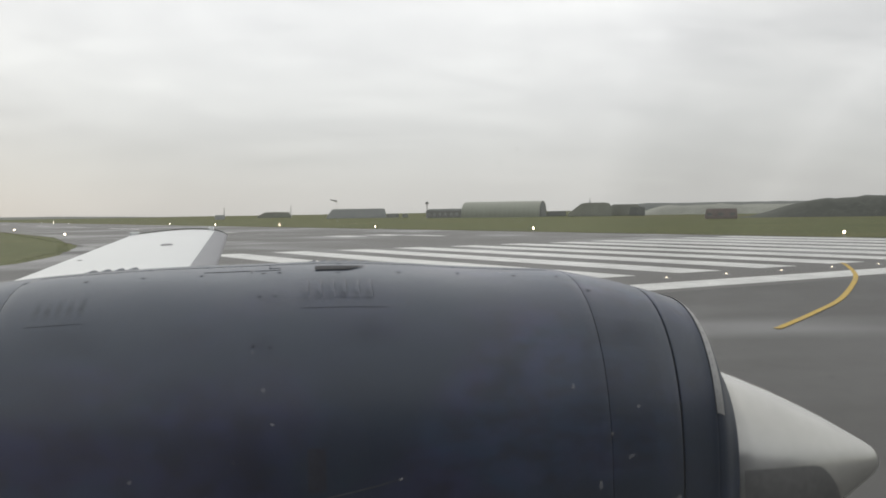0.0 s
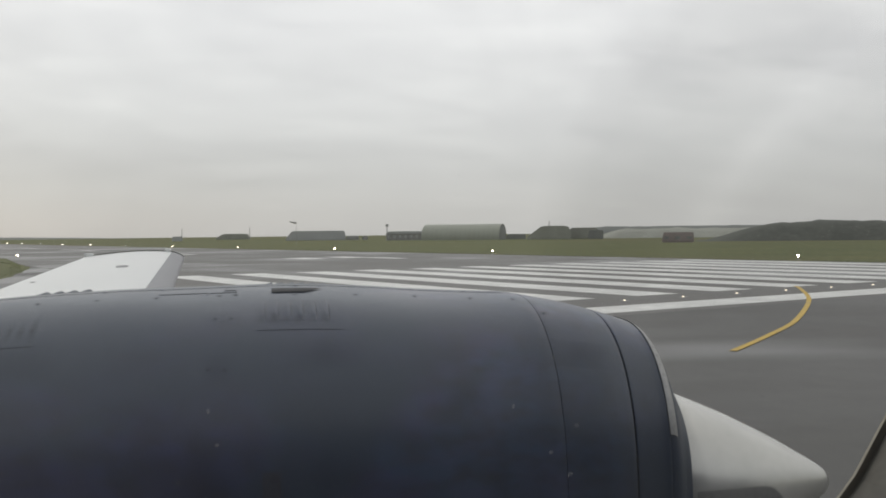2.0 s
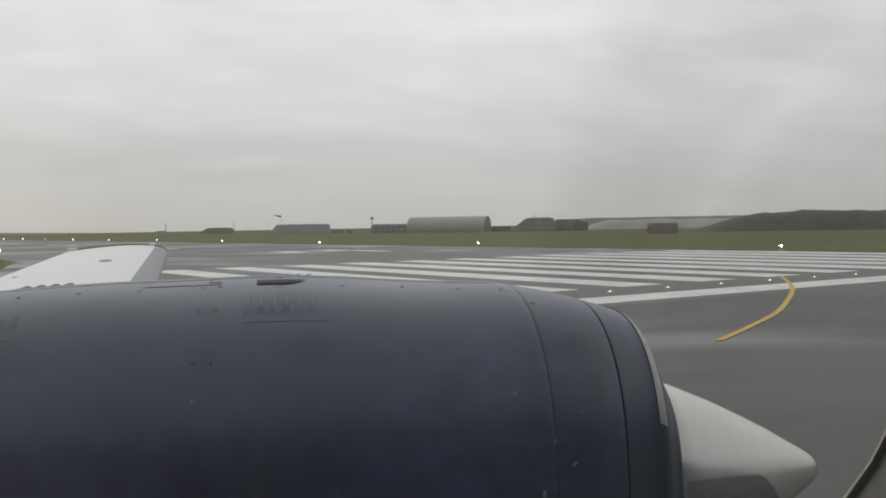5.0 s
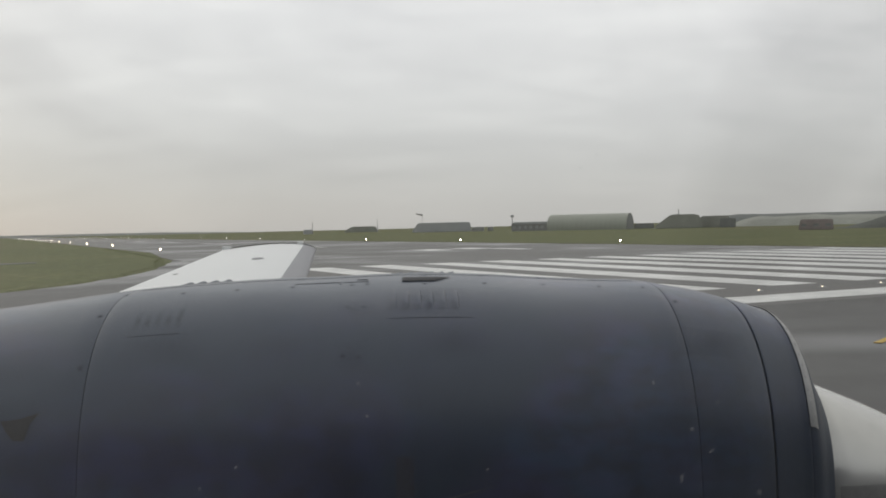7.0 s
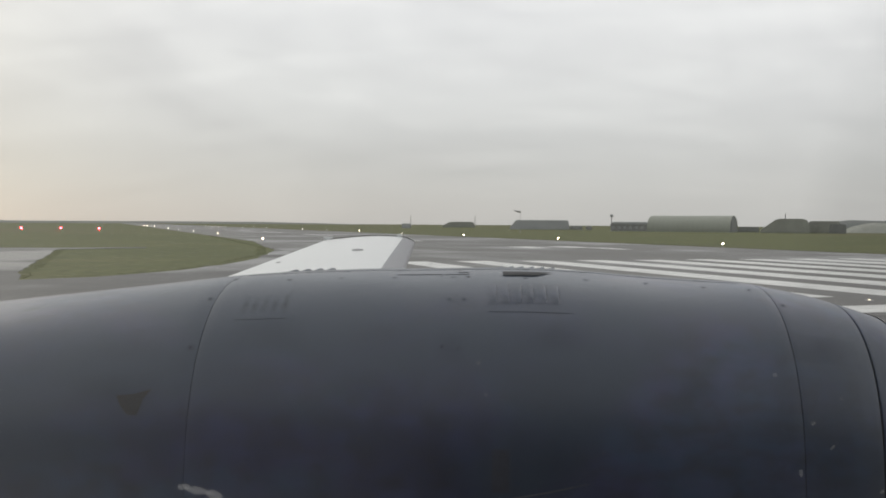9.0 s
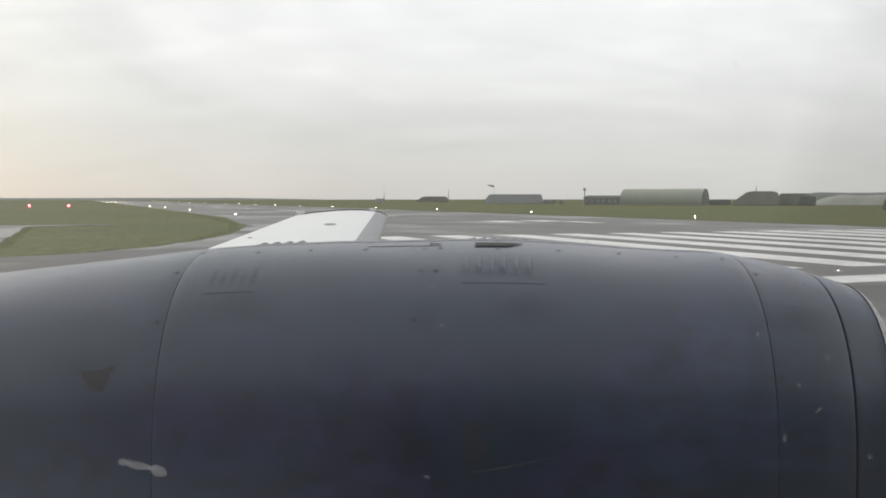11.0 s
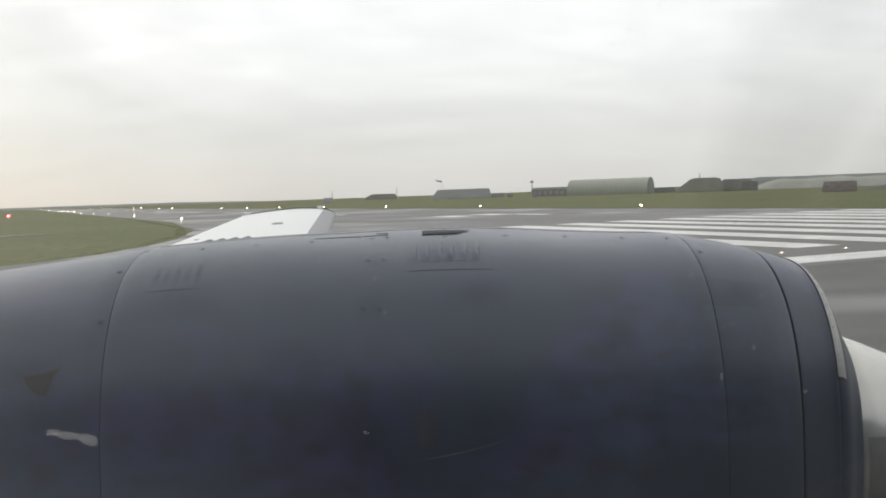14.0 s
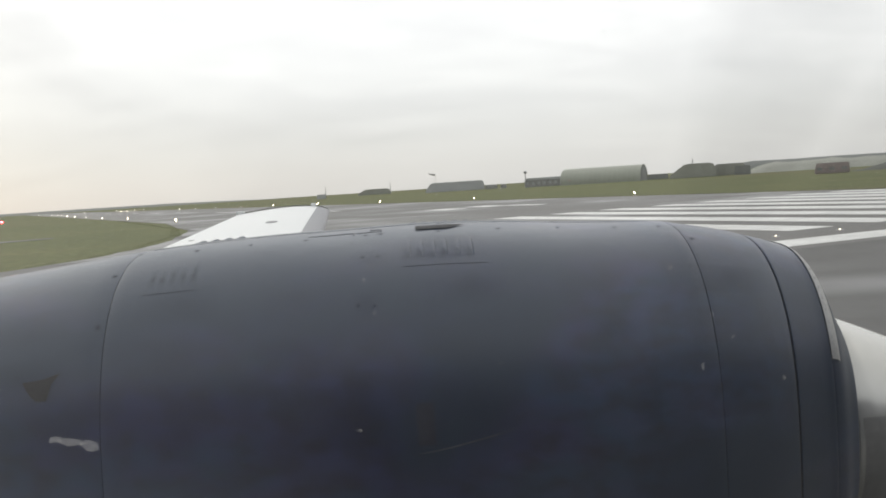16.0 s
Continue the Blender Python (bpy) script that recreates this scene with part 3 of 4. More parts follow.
# main gear under the nacelle
leg = part("gear_leg", rod(bmesh.new(), (-0.45, NACELLE_Y, 0.40), (-0.45, NACELLE_Y, 1.45), 0.06, 0.075, 16), "steel", aircraft)
for dy in (-0.19, 0.19):
    tyre = part("tyre", rod(bmesh.new(), (-0.45, NACELLE_Y + dy - 0.09, 0.352), (-0.45, NACELLE_Y + dy + 0.09, 0.352), 0.32, 0.32, 28), "rubber", leg)

# things on the cowls
main = cowls["main_cowl"]
# flat patch whose dark colour stands for the slot's shaded inside
bm = bmesh.new()
rows = [[bm.verts.new(hull(0.026 + 0.104 * i / 12, 8.3 + (12.9 - 4.2 * max(0, i / 12 - 0.65) / 0.35 - 8.3) * k / 3, 0.0020)) for k in range(4)] for i in range(13)]
for a, b in zip(rows, rows[1:]):
    for k in range(3):
        bm.faces.new((a[k], b[k], b[k + 1], a[k + 1]))
part("vent_slot", bm, "slot_shade", core, "dark ventilation slot")
part("panel_joint", patch(-0.003, 0.162, 35.77, 35.86, 0.0003, 0.003, 12, 1), "joint", core)
part("panel_joint", patch(-0.504, -0.403, 37.72, 37.82, 0.0004, 0.003, 8, 1), "joint", core)
part("panel_joint", patch(-0.545, 0.545, 2.3, 2.6, 0.0005, 0.003, 40, 1), "scoop", core)


def stain_shade_mark(x0, x1, a0, a1, material, nx=8, na=8, off=0.0009, name="stain_shade_mark"):
    """A thin soft-edged mark that lies on the nacelle's skin."""
    bm = bmesh.new()
    grid = [[bm.verts.new(hull(x0 + (x1 - x0) * i / nx, a0 + (a1 - a0) * k / na, off)) for k in range(na + 1)] for i in range(nx + 1)]
    for i in range(nx):
        for k in range(na):
            bm.faces.new((grid[i][k], grid[i + 1][k], grid[i + 1][k + 1], grid[i][k + 1]))
    bmesh.ops.recalc_face_normals(bm, faces=bm.faces[:])
    ob = smooth(part(name, bm, material, core))
    ob.visible_shadow = False
    return ob


def louvre(x, a0, a1, high=1.0):
    """A pressed louvre, open along its forward edge at x."""
    bm = bmesh.new()
    rows = []
    for i in range(11):
        u = i / 10
        rows.append([bm.verts.new(hull(x - 0.018 * w, a0 + (a1 - a0) * u, 0.0003 + high * h * math.sin(math.pi * u))) for w, h in ((1, 0), (0.65, 0.0006), (0.2, 0.0018), (0, 0.0020), (0, 0.0))])
    for a, b in zip(rows, rows[1:]):
        for k in range(4):
            bm.faces.new((a[k], b[k], b[k + 1], a[k + 1]))
    bmesh.ops.recalc_face_normals(bm, faces=bm.faces[:])
    return smooth(part("louvre", bm, "navy", core))


for k, x in enumerate((0.013, 0.038, 0.063, 0.0865, 0.112, 0.137)):
    louvre(x, 21.0, 31.5, 0.5)
    stain_shade_mark(x - 0.019, x + 0.002, 26.5, 33.2, "soot_stain" if k % 2 else "faint_stain")
    # soft dark line painted in as shade of the louvre's open edge
    stain_shade_mark(x - 0.0012, x + 0.0012 + 0.0006 * (k > 2), 21.0, 30.8, "grime_slit_shade", 2, 8, 0.0014, "slit")
stain_shade_mark(-0.012, 0.165, 19.5, 34.8, "faint_stain")
# shallow louvres left unmodelled: soft dark marks stand in for their shaded hollows
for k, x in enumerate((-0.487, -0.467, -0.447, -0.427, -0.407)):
    stain_shade_mark(x - 0.014, x + 0.004, 25.0 + 1.5 * (k % 2), 36.0, "louvre_shade", 4, 8)
stain_shade_mark(-0.415, -0.403, 21.0, 36.5, "faint_stain")
for k in range(4):
    louvre(-0.468 + 0.030 * k, -17, -3, 3.2)
for k in range(6):
    louvre(0.030 + 0.024 * k, -17, -3, 2.2)


def fastener(x, a, r=0.0055):
    """A flush quarter-turn fastener with grime round it."""
    at = hull(x, a, 0.0002)
    out = (hull(x, a, 0.02) - hull(x, a)).normalized()
    bm = bmesh.new()
    rod(bm, at - out * 0.001, at + out * 0.0005, r * 0.6, r * 0.5, 12)
    part("fastener", bm, "navy", core)
    half = math.degrees(r * 1.5 / 0.45)
    stain_shade_mark(x - r * 1.5, x + r * 1.5, max(a - half, 0.4), a + half, "grime_slit_shade", 4, 4, 0.0011, "grime")


for x, a in ((-0.317, 4.0), (-0.318, 13.9), (-0.200, 3.4), (-0.203, 14.2), (-0.079, 14.3), (-0.047, 14.1), (0.077, 4.3), (0.073, 15.3), (0.200, 3.6), (0.199, 14.6),
             (0.333, 2.0), (0.327, 12.8), (0.455, 2.0), (0.449, 12.8), (0.545, 13.0), (-0.43, 13.5), (-0.557, 9), (-0.574, 26), (-0.575, 48), (0.595, 24)):
    fastener(x, a)
for x, a in ((-0.082, 29.8), (-0.052, 29.9), (-0.091, 48.9), (-0.060, 49.4)):
    fastener(x, a, 0.0038)
stain_shade_mark(-0.11, -0.03, 26, 34, "faint_stain")
stain_shade_mark(-0.105, -0.045, 44, 54, "faint_stain")
for x0, x1, a0, a1 in ((-0.098, -0.048, 10.8, 11.2), (-0.048, -0.045, 8.0, 11.2), (-0.20, -0.105, 10.3, 10.8), (-0.105, -0.102, 10.3, 13.0), (-0.07, -0.067, 4.0, 8.4), (-0.07, -0.047, 8.0, 8.5)):
    part("latch_joint", patch(x0, x1, a0, a1, 0.0007, 0.003, 4, 2), "joint", core)
# broad dull patches and dust on the cowls
for k in range(18):
    x, a = -0.72 + 0.27 * (k % 6) + random.uniform(-0.03, 0.03), 44 + 16.5 * (k // 6) + random.uniform(-1, 1)
    stain_shade_mark(x - random.uniform(0.06, 0.10), x + random.uniform(0.06, 0.10), a - random.uniform(5, 7), a + random.uniform(5, 7), "broad_stain" if (k + k // 6) % 2 else "dust_stain", 8, 8, 0.0018)
# rivets along the bare lip
for k in range(9):
    at, out = hull(0.846, 22 + 5.2 * k, 0.0012), (hull(0.846, 22 + 5.2 * k, 0.02) - hull(0.846, 22 + 5.2 * k)).normalized()
    part("rivet", rod(bmesh.new(), at, at + out * 0.0012, 0.0022, 0.0018, 8), "mark", core)
# flush scoop on the rear cowl, hatch on the main cowl
bm = bmesh.new()
ring = [hull(-0.703, 61.6, 0.0012), hull(-0.668, 61.4, 0.0012), hull(-0.634, 60.2, 0.0012), hull(-0.649, 63.0, 0.0012), hull(-0.657, 67.2, 0.0012), hull(-0.676, 67.0, 0.0012), hull(-0.692, 64.4, 0.0012)]
bm.faces.new([bm.verts.new(q) for q in ring])
part("flush_scoop", bm, "scoop_plate", core, "dark flush scoop")
part("hatch", patch(0.004, 0.036, 75, 83.2, 0.0008, 0.003, 4, 6), "navy_worn", core)
stain_shade_mark(-0.012, 0.060, 72.5, 86, "soot_stain")
bm = bmesh.new()
rows = []
for i in range(17):
    u = i / 16
    a, w = 84.5 - 3.1 * u ** 1.4, 0.13 * math.sin(math.pi * min(max(u, 0.06), 0.94)) ** 0.5
    rows.append([bm.verts.new(hull(0.002 + 0.178 * u, a + w * k, 0.0012)) for k in (-1, 1)])
for a, b in zip(rows, rows[1:]):
    bm.faces.new((a[0], b[0], b[1], a[1]))
part("scratch", bm, "scuffed", core, "pale scratch in the paint")

# wing
def wing_station(y):
    """Leading edge, trailing edge and chord height at a distance from the cabin."""
    u = 8.35 - y
    return -0.662 + 0.030 * u, -1.440 - 0.178 * u, 2.342 - 0.120 * u


FOIL = [(0.0, 0.0), (0.006, 0.016), (0.02, 0.030), (0.05, 0.047), (0.10, 0.061), (0.16, 0.070), (0.26, 0.076), (0.38, 0.076), (0.50, 0.069), (0.62, 0.057), (0.75, 0.041), (0.88, 0.022), (1.0, 0.003)]


def foil(y, u, upper, off=0.0):
    lead, trail, z = wing_station(y)
    c = lead - trail
    for (a, ha), (b, hb) in zip(FOIL, FOIL[1:]):
        if a <= u <= b:
            h = ha + (hb - ha) * (u - a) / (b - a)
            break
    twist = 0.030 * c * (u - 0.3)
    return Vector((lead - u * c + (off if u < 0.01 else 0), y, z + twist + (h * c + off if upper else -0.55 * h * c - off)))


def wing_skin(y0, y1, stations, chord, off=0.0, tip=False):
    bm = bmesh.new()
    rows = []
    for i in range(stations + 1):
        y = y0 + (y1 - y0) * i / stations
        loop = [foil(y, u, True, off) for u in reversed(chord)] + [foil(y, u, False, off) for u in chord[1:]]
        rows.append([bm.verts.new(q) for q in loop])
    n = len(rows[0])
    for a, b in zip(rows, rows[1:]):
        for k in range(n - 1):
            bm.faces.new((a[k], b[k], b[k + 1], a[k + 1]))
    bmesh.ops.recalc_face_normals(bm, faces=bm.faces[:])
    return bm


whole_chord = [q[0] for q in FOIL]
wing = smooth(part("wing", wing_skin(-0.3, 8.35, 24, whole_chord), "wing", aircraft, "white painted wing"))
boot = smooth(part("deicing_boot", wing_skin(1.9, 8.31, 20, [0, 0.006, 0.02, 0.05, 0.10, 0.125], 0.003), "boot", wing, "grey rubber leading edge boot"))
# rounded tip
bm = bmesh.new()
rows = []
for i in range(7):
    a = i / 6 * math.pi / 2
    shrink = max(math.cos(a), 0.03)
    y = 8.30 + 0.07 * math.sin(a)
    loop = []
    for q, upper in [(u, True) for u in reversed(whole_chord)] + [(u, False) for u in whole_chord[1:]]:
        p = foil(8.35, q, upper, 0.004)
        middle = foil(8.35, q, True) * 0.5 + foil(8.35, q, False) * 0.5
        p = middle + (p - middle) * shrink
        loop.append(bm.verts.new((p.x, y, p.z)))
    rows.append(loop)
n = len(rows[0])
for a, b in zip(rows, rows[1:]):
    for k in range(n - 1):
        bm.faces.new((a[k], b[k], b[k + 1], a[k + 1]))
bm.faces.new(rows[-1])
bmesh.ops.recalc_face_normals(bm, faces=bm.faces[:])
smooth(part("wing_tip", bm, "wing", wing))
q = foil(7.34, 0.40, True)
bm = bmesh.new()
bmesh.ops.create_cone(bm, cap_ends=True, segments=20, radius1=0.046, radius2=0.044, depth=0.006, matrix=Matrix.Translation(q + Vector((0, 0, 0.001))) @ pose(0, 0, 0, 7, 0, 0))
part("fuel_cap", bm, "mark", wing, "dark round fuel filler cap")
q = foil(6.9, 0.86, True)
part("drain_hole", rod(bmesh.new(), q - Vector((0, 0, 0.002)), q + Vector((0, 0, 0.003)), 0.022, 0.02, 12), "mark", wing)
for u, w in ((0.98, 0.07), (0.17, 0.045)):
    q = foil(8.33, u, True)
    part("tip_light", box(bmesh.new(), q.x - w / 2, q.x + w / 2, 8.30, 8.37, q.z - 0.01, q.z + 0.022, 0.006), "wing", wing)

# cabin wall with its window, and the rest of the cabin
WINDOW = (-0.014, 2.56, 0.320, 0.2555, 0.25)
TUBE_Y, TUBE_Z, TUBE_R = -0.600, 2.32, 0.99


def round_loop(cx, cz, hw, hh, r, count=10):
    loop = []
    for sx, sz, start in ((1, 1, 0), (-1, 1, 90), (-1, -1, 180), (1, -1, 270)):
        for k in range(count + 1):
            a = radians(start + 90 * k / count)
            loop.append((cx + sx * (hw - r) + r * math.cos(a), cz + sz * (hh - r) + r * math.sin(a)))
    return loop


def ring_wall(outer, inner, y0, y1):
    """A frame between two loops of as many points, with thickness."""
    bm = bmesh.new()
    v = [[bm.verts.new((x, y, z)) for x, z in loop] for loop in (outer, inner) for y in (y0, y1)]
    n = len(outer)
    for a, b in ((0, 1), (0, 2), (1, 3), (2, 3)):
        for k in range(n):
            bm.faces.new((v[a][k], v[a][(k + 1) % n], v[b][(k + 1) % n], v[b][k]))
    bmesh.ops.recalc_face_normals(bm, faces=bm.faces[:])
    return bm


def tube_y(z, radius):
    return TUBE_Y + math.sqrt(max(radius * radius - (z - TUBE_Z) ** 2, 0.0))


def window_panel(radius, grow=0.0):
    """The piece of cabin side round the window's opening, curved like the fuselage."""
    bm = bmesh.new()
    cx, cz, hw, hh, r = WINDOW
    hole = round_loop(cx, cz, hw + grow, hh + grow, r + grow)
    half, top, low = 0.5, TUBE_Z + 0.93, TUBE_Z - 0.93
    corners = {5: (half, top), 16: (-half, top), 27: (-half, low), 38: (half, low)}
    rows = []
    for step in (0.0, 0.08, 0.2, 0.4, 0.6, 0.8, 1.0):
        row = []
        for i, (x, z) in enumerate(hole):
            dx, dz = x - cx, z - cz
            k = min(half / max(abs(dx), 1e-6), (top - cz if dz > 0 else cz - low) / max(abs(dz), 1e-6))
            ex, ez = corners[i] if i in corners else (dx * k, cz + dz * k)
            fx, fz = x + (cx + ex - x) * step, z + (ez - z) * step
            row.append(bm.verts.new((fx, tube_y(fz, radius), fz)))
        rows.append(row)
    n = len(hole)
    for a, b in zip(rows, rows[1:]):
        for k in range(n):
            bm.faces.new((a[k], a[(k + 1) % n], b[(k + 1) % n], b[k]))
    bmesh.ops.recalc_face_normals(bm, faces=bm.faces[:])
    return bm


def tube(x0, x1, a0, a1, radius, steps=40):
    bm = bmesh.new()
    rows = [[bm.verts.new((x, TUBE_Y + radius * math.sin(radians(a0 + (a1 - a0) * k / steps)), TUBE_Z + radius * math.cos(radians(a0 + (a1 - a0) * k / steps)))) for k in range(steps + 1)]
            for x in (x0, x1)]
    for k in range(steps):
        bm.faces.new((rows[0][k], rows[1][k], rows[1][k + 1], rows[0][k + 1]))
    bmesh.ops.recalc_face_normals(bm, faces=bm.faces[:])
    return bm


cx, cz, hw, hh, r = WINDOW
wall = smooth(part("cabin_wall", window_panel(TUBE_R - 0.035), "cabin", aircraft, "pale cabin side panel with a rounded window"))
smooth(part("fuselage_skin", window_panel(TUBE_R, 0.045), "fuselage", aircraft, "navy blue painted fuselage side"))
seal = part("window_seal", ring_wall(round_loop(cx, cz, hw + 0.060, hh + 0.060, r + 0.060), round_loop(cx, cz, hw, hh, r), 0.285, 0.3590), "seal", wall, "dark rubber window seal")
part("bead", ring_wall(round_loop(cx, cz, hw + 0.010, hh + 0.010, r + 0.010), round_loop(cx, cz, hw - 0.0030, hh - 0.0030, r - 0.0030), 0.3592, 0.3608), "bead", seal, "pale beige sealing bead")
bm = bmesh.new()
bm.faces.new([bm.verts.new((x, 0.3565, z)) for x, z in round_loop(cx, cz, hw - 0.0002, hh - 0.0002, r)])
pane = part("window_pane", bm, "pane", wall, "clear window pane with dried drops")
pane.visible_shadow = False
edge_angle = math.degrees(math.acos(0.93 / TUBE_R))
smooth(part("fuselage_shell", tube(-9, 9, edge_angle, edge_angle - 360 + (180 - 2 * edge_angle), TUBE_R, 60), "fuselage", aircraft, "navy blue rounded fuselage"))
for x0, x1 in ((-9, cx - 0.5), (cx + 0.5, 9)):
    smooth(part("fuselage_skin", tube(x0, x1, edge_angle, 180 - edge_angle, TUBE_R, 30), "fuselage", aircraft, "navy blue painted fuselage side"))
    smooth(part("cabin_wall", tube(x0, x1, edge_angle, 180 - edge_angle, TUBE_R - 0.035, 30), "cabin", aircraft))
part("cabin_floor", box(bmesh.new(), -8.9, 8.9, -1.065, -0.135, 1.44, 1.48), "carpet", aircraft)
for x in (-9.02, 9.0):
    bm = bmesh.new()
    bmesh.ops.create_cone(bm, cap_ends=True, segments=48, radius1=TUBE_R, radius2=TUBE_R, depth=0.03, matrix=pose(x, TUBE_Y, TUBE_Z, 0, 90, 0))
    part("bulkhead", bm, "cabin", aircraft)


def speck(x, z, w, h, tilt, material):
    """A dried drop on the pane, uneven in outline."""
    bm = bmesh.new()
    loop = []
    for k in range(11):
        a = math.tau * k / 11
        f = random.uniform(0.7, 1.15)
        px, pz = w * f * math.cos(a), h * f * math.sin(a)
        loop.append(bm.verts.new((x + px * math.cos(tilt) - pz * math.sin(tilt), 0.3557, z + px * math.sin(tilt) + pz * math.cos(tilt))))
    bm.faces.new(loop)
    ob = part("dried_drop", bm, material, pane)
    ob.visible_shadow = False


for x, z, w, h in (
    (0.0455, 2.4790, 0.0012, 0.0011), (-0.0070, 2.4487, 0.0013, 0.0013), (-0.0040, 2.4362, 0.0013, 0.0012), (0.1075, 2.4455, 0.0013, 0.0012),
    (0.1225, 2.4270, 0.0014, 0.0012), (-0.0105, 2.4625, 0.0011, 0.0010), (-0.0540, 2.4180, 0.0012, 0.0011), (-0.0680, 2.4105, 0.0010, 0.0010),
    (0.1180, 2.4075, 0.0022, 0.0010), (-0.1720, 2.4600, 0.0012, 0.0011), (-0.1440, 2.4660, 0.0011, 0.0010), (-0.0180, 2.4230, 0.0010, 0.0009),
    (-0.0125, 2.3925, 0.0016, 0.0010), (0.0420, 2.4140, 0.0013, 0.0009), (-0.1250, 2.4420, 0.0010, 0.0009), (0.1330, 2.4370, 0.0012, 0.0010),
    (0.0880, 2.5625, 0.0010, 0.0010), (0.0870, 2.5345, 0.0012, 0.0010), (0.0805, 2.5295, 0.0011, 0.0008), (-0.0260, 2.4875, 0.0010, 0.0010), (0.0980, 2.5425, 0.0009, 0.0010),
    (0.2120, 2.4450, 0.0014, 0.0012), (0.1300, 2.4180, 0.0021, 0.0009), (0.1490, 2.4010, 0.0013, 0.0012), (0.1240, 2.4640, 0.0010, 0.0010)):
    speck(x, z, 0.75 * w, 0.75 * h, random.uniform(0, 3), "speck")
speck(-0.1190, 2.3960, 0.0062, 0.0016, -0.15, "smear")
speck(-0.1120, 2.3940, 0.0040, 0.0022, -0.45, "smear")
speck(-0.1245, 2.3975, 0.0030, 0.0014, 0.2, "smear")


# ---- lights of the runway ----
def edge_light():
    ob = thing("runway_light", *field(135, 20), 0.0, 0, "lit white runway edge light on a short metal stem", "runway light", "runway edge lights")
    part("base", rod(bmesh.new(), (0, 0, 0), (0, 0, 0.05), 0.16, 0.14, 14), "steel", ob)
    part("stem", rod(bmesh.new(), (0, 0, 0.05), (0, 0, 0.26), 0.03, 0.03, 10), "steel", ob)
    bm = bmesh.new()
    bmesh.ops.create_uvsphere(bm, u_segments=14, v_segments=8, radius=0.075, matrix=Matrix.Translation((0, 0, 0.345)))
    smooth(part("lens", bm, "glow", ob, "glowing warm white lens"))
    part("collar", rod(bmesh.new(), (0, 0, 0.24), (0, 0, 0.28), 0.07, 0.085, 12), "steel", ob)
    return ob


light = edge_light()
for k in range(1, 20):
    copy_thing(light, pose(*field(135 + 61 * k, 20), 0))
for k in range(-1, 26):
    copy_thing(light, pose(*field(96.5 + 44.6 * k, 69), 0))


def threshold_light():
    """A flush light let into the paving at the runway's end."""
    ob = thing("threshold_light", *field(25.4, 15.0), 0.03, RUNWAY_TURN, "lit flush light let into the runway threshold", "runway light", "threshold lights")
    part("rim", rod(bmesh.new(), (0, 0, 0.0), (0, 0, 0.014), 0.15, 0.14, 18), "steel", ob)
    bm = bmesh.new()
    bmesh.ops.create_uvsphere(bm, u_segments=12, v_segments=6, radius=0.04, matrix=Matrix.Translation((0, 0, 0.018)) @ Matrix.Diagonal((1, 1, 0.7, 1)))
    smooth(part("lens", bm, "glow_flush", ob, "faintly glowing white lens"))
    return ob


flush = threshold_light()
for k in range(1, 17):
    copy_thing(flush, pose(*field(25.4, 15.0 + 3.0 * k), 0.03, 0, 0, RUNWAY_TURN))


def red_light(x, y):
    ob = thing("red_light", x, y, 0.0, 0, "lit red marker light on a post in the grass", "marker light", "red marker lights")
    part("base", rod(bmesh.new(), (0, 0, 0), (0, 0, 0.08), 0.2, 0.17, 14), "steel", ob)
    part("post", rod(bmesh.new(), (0, 0, 0.05), (0, 0, 0.45), 0.035, 0.035, 10), "steel", ob)
    bm = bmesh.new()
    bmesh.ops.create_uvsphere(bm, u_segments=14, v_segments=8, radius=0.25, matrix=Matrix.Translation((0, 0, 0.64)))
    smooth(part("lens", bm, "glow_red", ob, "glowing red lens"))
    return ob


red = red_light(-135, 268)
copy_thing(red, pose(-125.5, 272.6, 0))
copy_thing(red, pose(-115.8, 276.8, 0))


# ---- buildings ----
def placed(x_pixel_angle, distance):
    a = radians(x_pixel_angle)
    return distance * math.sin(a), distance * math.cos(a)


def arched_shelter():
    ob = thing("aircraft_shelter", *placed(11.9, 402), 0, -24, "long green-grey arched steel aircraft shelter on the grass", "hangar")
    L, W, H, N = 16.5, 9.0, 6.6, 24
    bm = bmesh.new()
    rows = []
    for i in range(34):
        x = -L + 2 * L * i / 33
        rib = 0.06 if i % 2 else 0.0
        rows.append([bm.verts.new((x, -(W + rib) * math.cos(math.pi * k / N), (H + rib) * math.sin(math.pi * k / N) ** 0.8)) for k in range(N + 1)])
    for a, b in zip(rows, rows[1:]):
        for k in range(N):
            bm.faces.new((a[k], b[k], b[k + 1], a[k + 1]))
    bmesh.ops.recalc_face_normals(bm, faces=bm.faces[:])
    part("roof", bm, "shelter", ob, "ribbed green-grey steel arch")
    for x in (-L + 0.3, L - 0.3):
        bm = bmesh.new()
        arc = [(-W * 0.985 * math.cos(math.pi * k / N), H * 0.985 * math.sin(math.pi * k / N) ** 0.8) for k in range(N + 1)]
        front, behind = [[bm.verts.new((x + d, y, z)) for y, z in arc] for d in (-0.15, 0.15)]
        bm.faces.new(front)
        bm.faces.new(behind)
        bmesh.ops.recalc_face_normals(bm, faces=bm.faces[:])
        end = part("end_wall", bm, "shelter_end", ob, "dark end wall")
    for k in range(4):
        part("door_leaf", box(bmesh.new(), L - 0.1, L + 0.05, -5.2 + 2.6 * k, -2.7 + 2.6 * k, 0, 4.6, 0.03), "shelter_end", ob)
    return ob


arched_shelter()


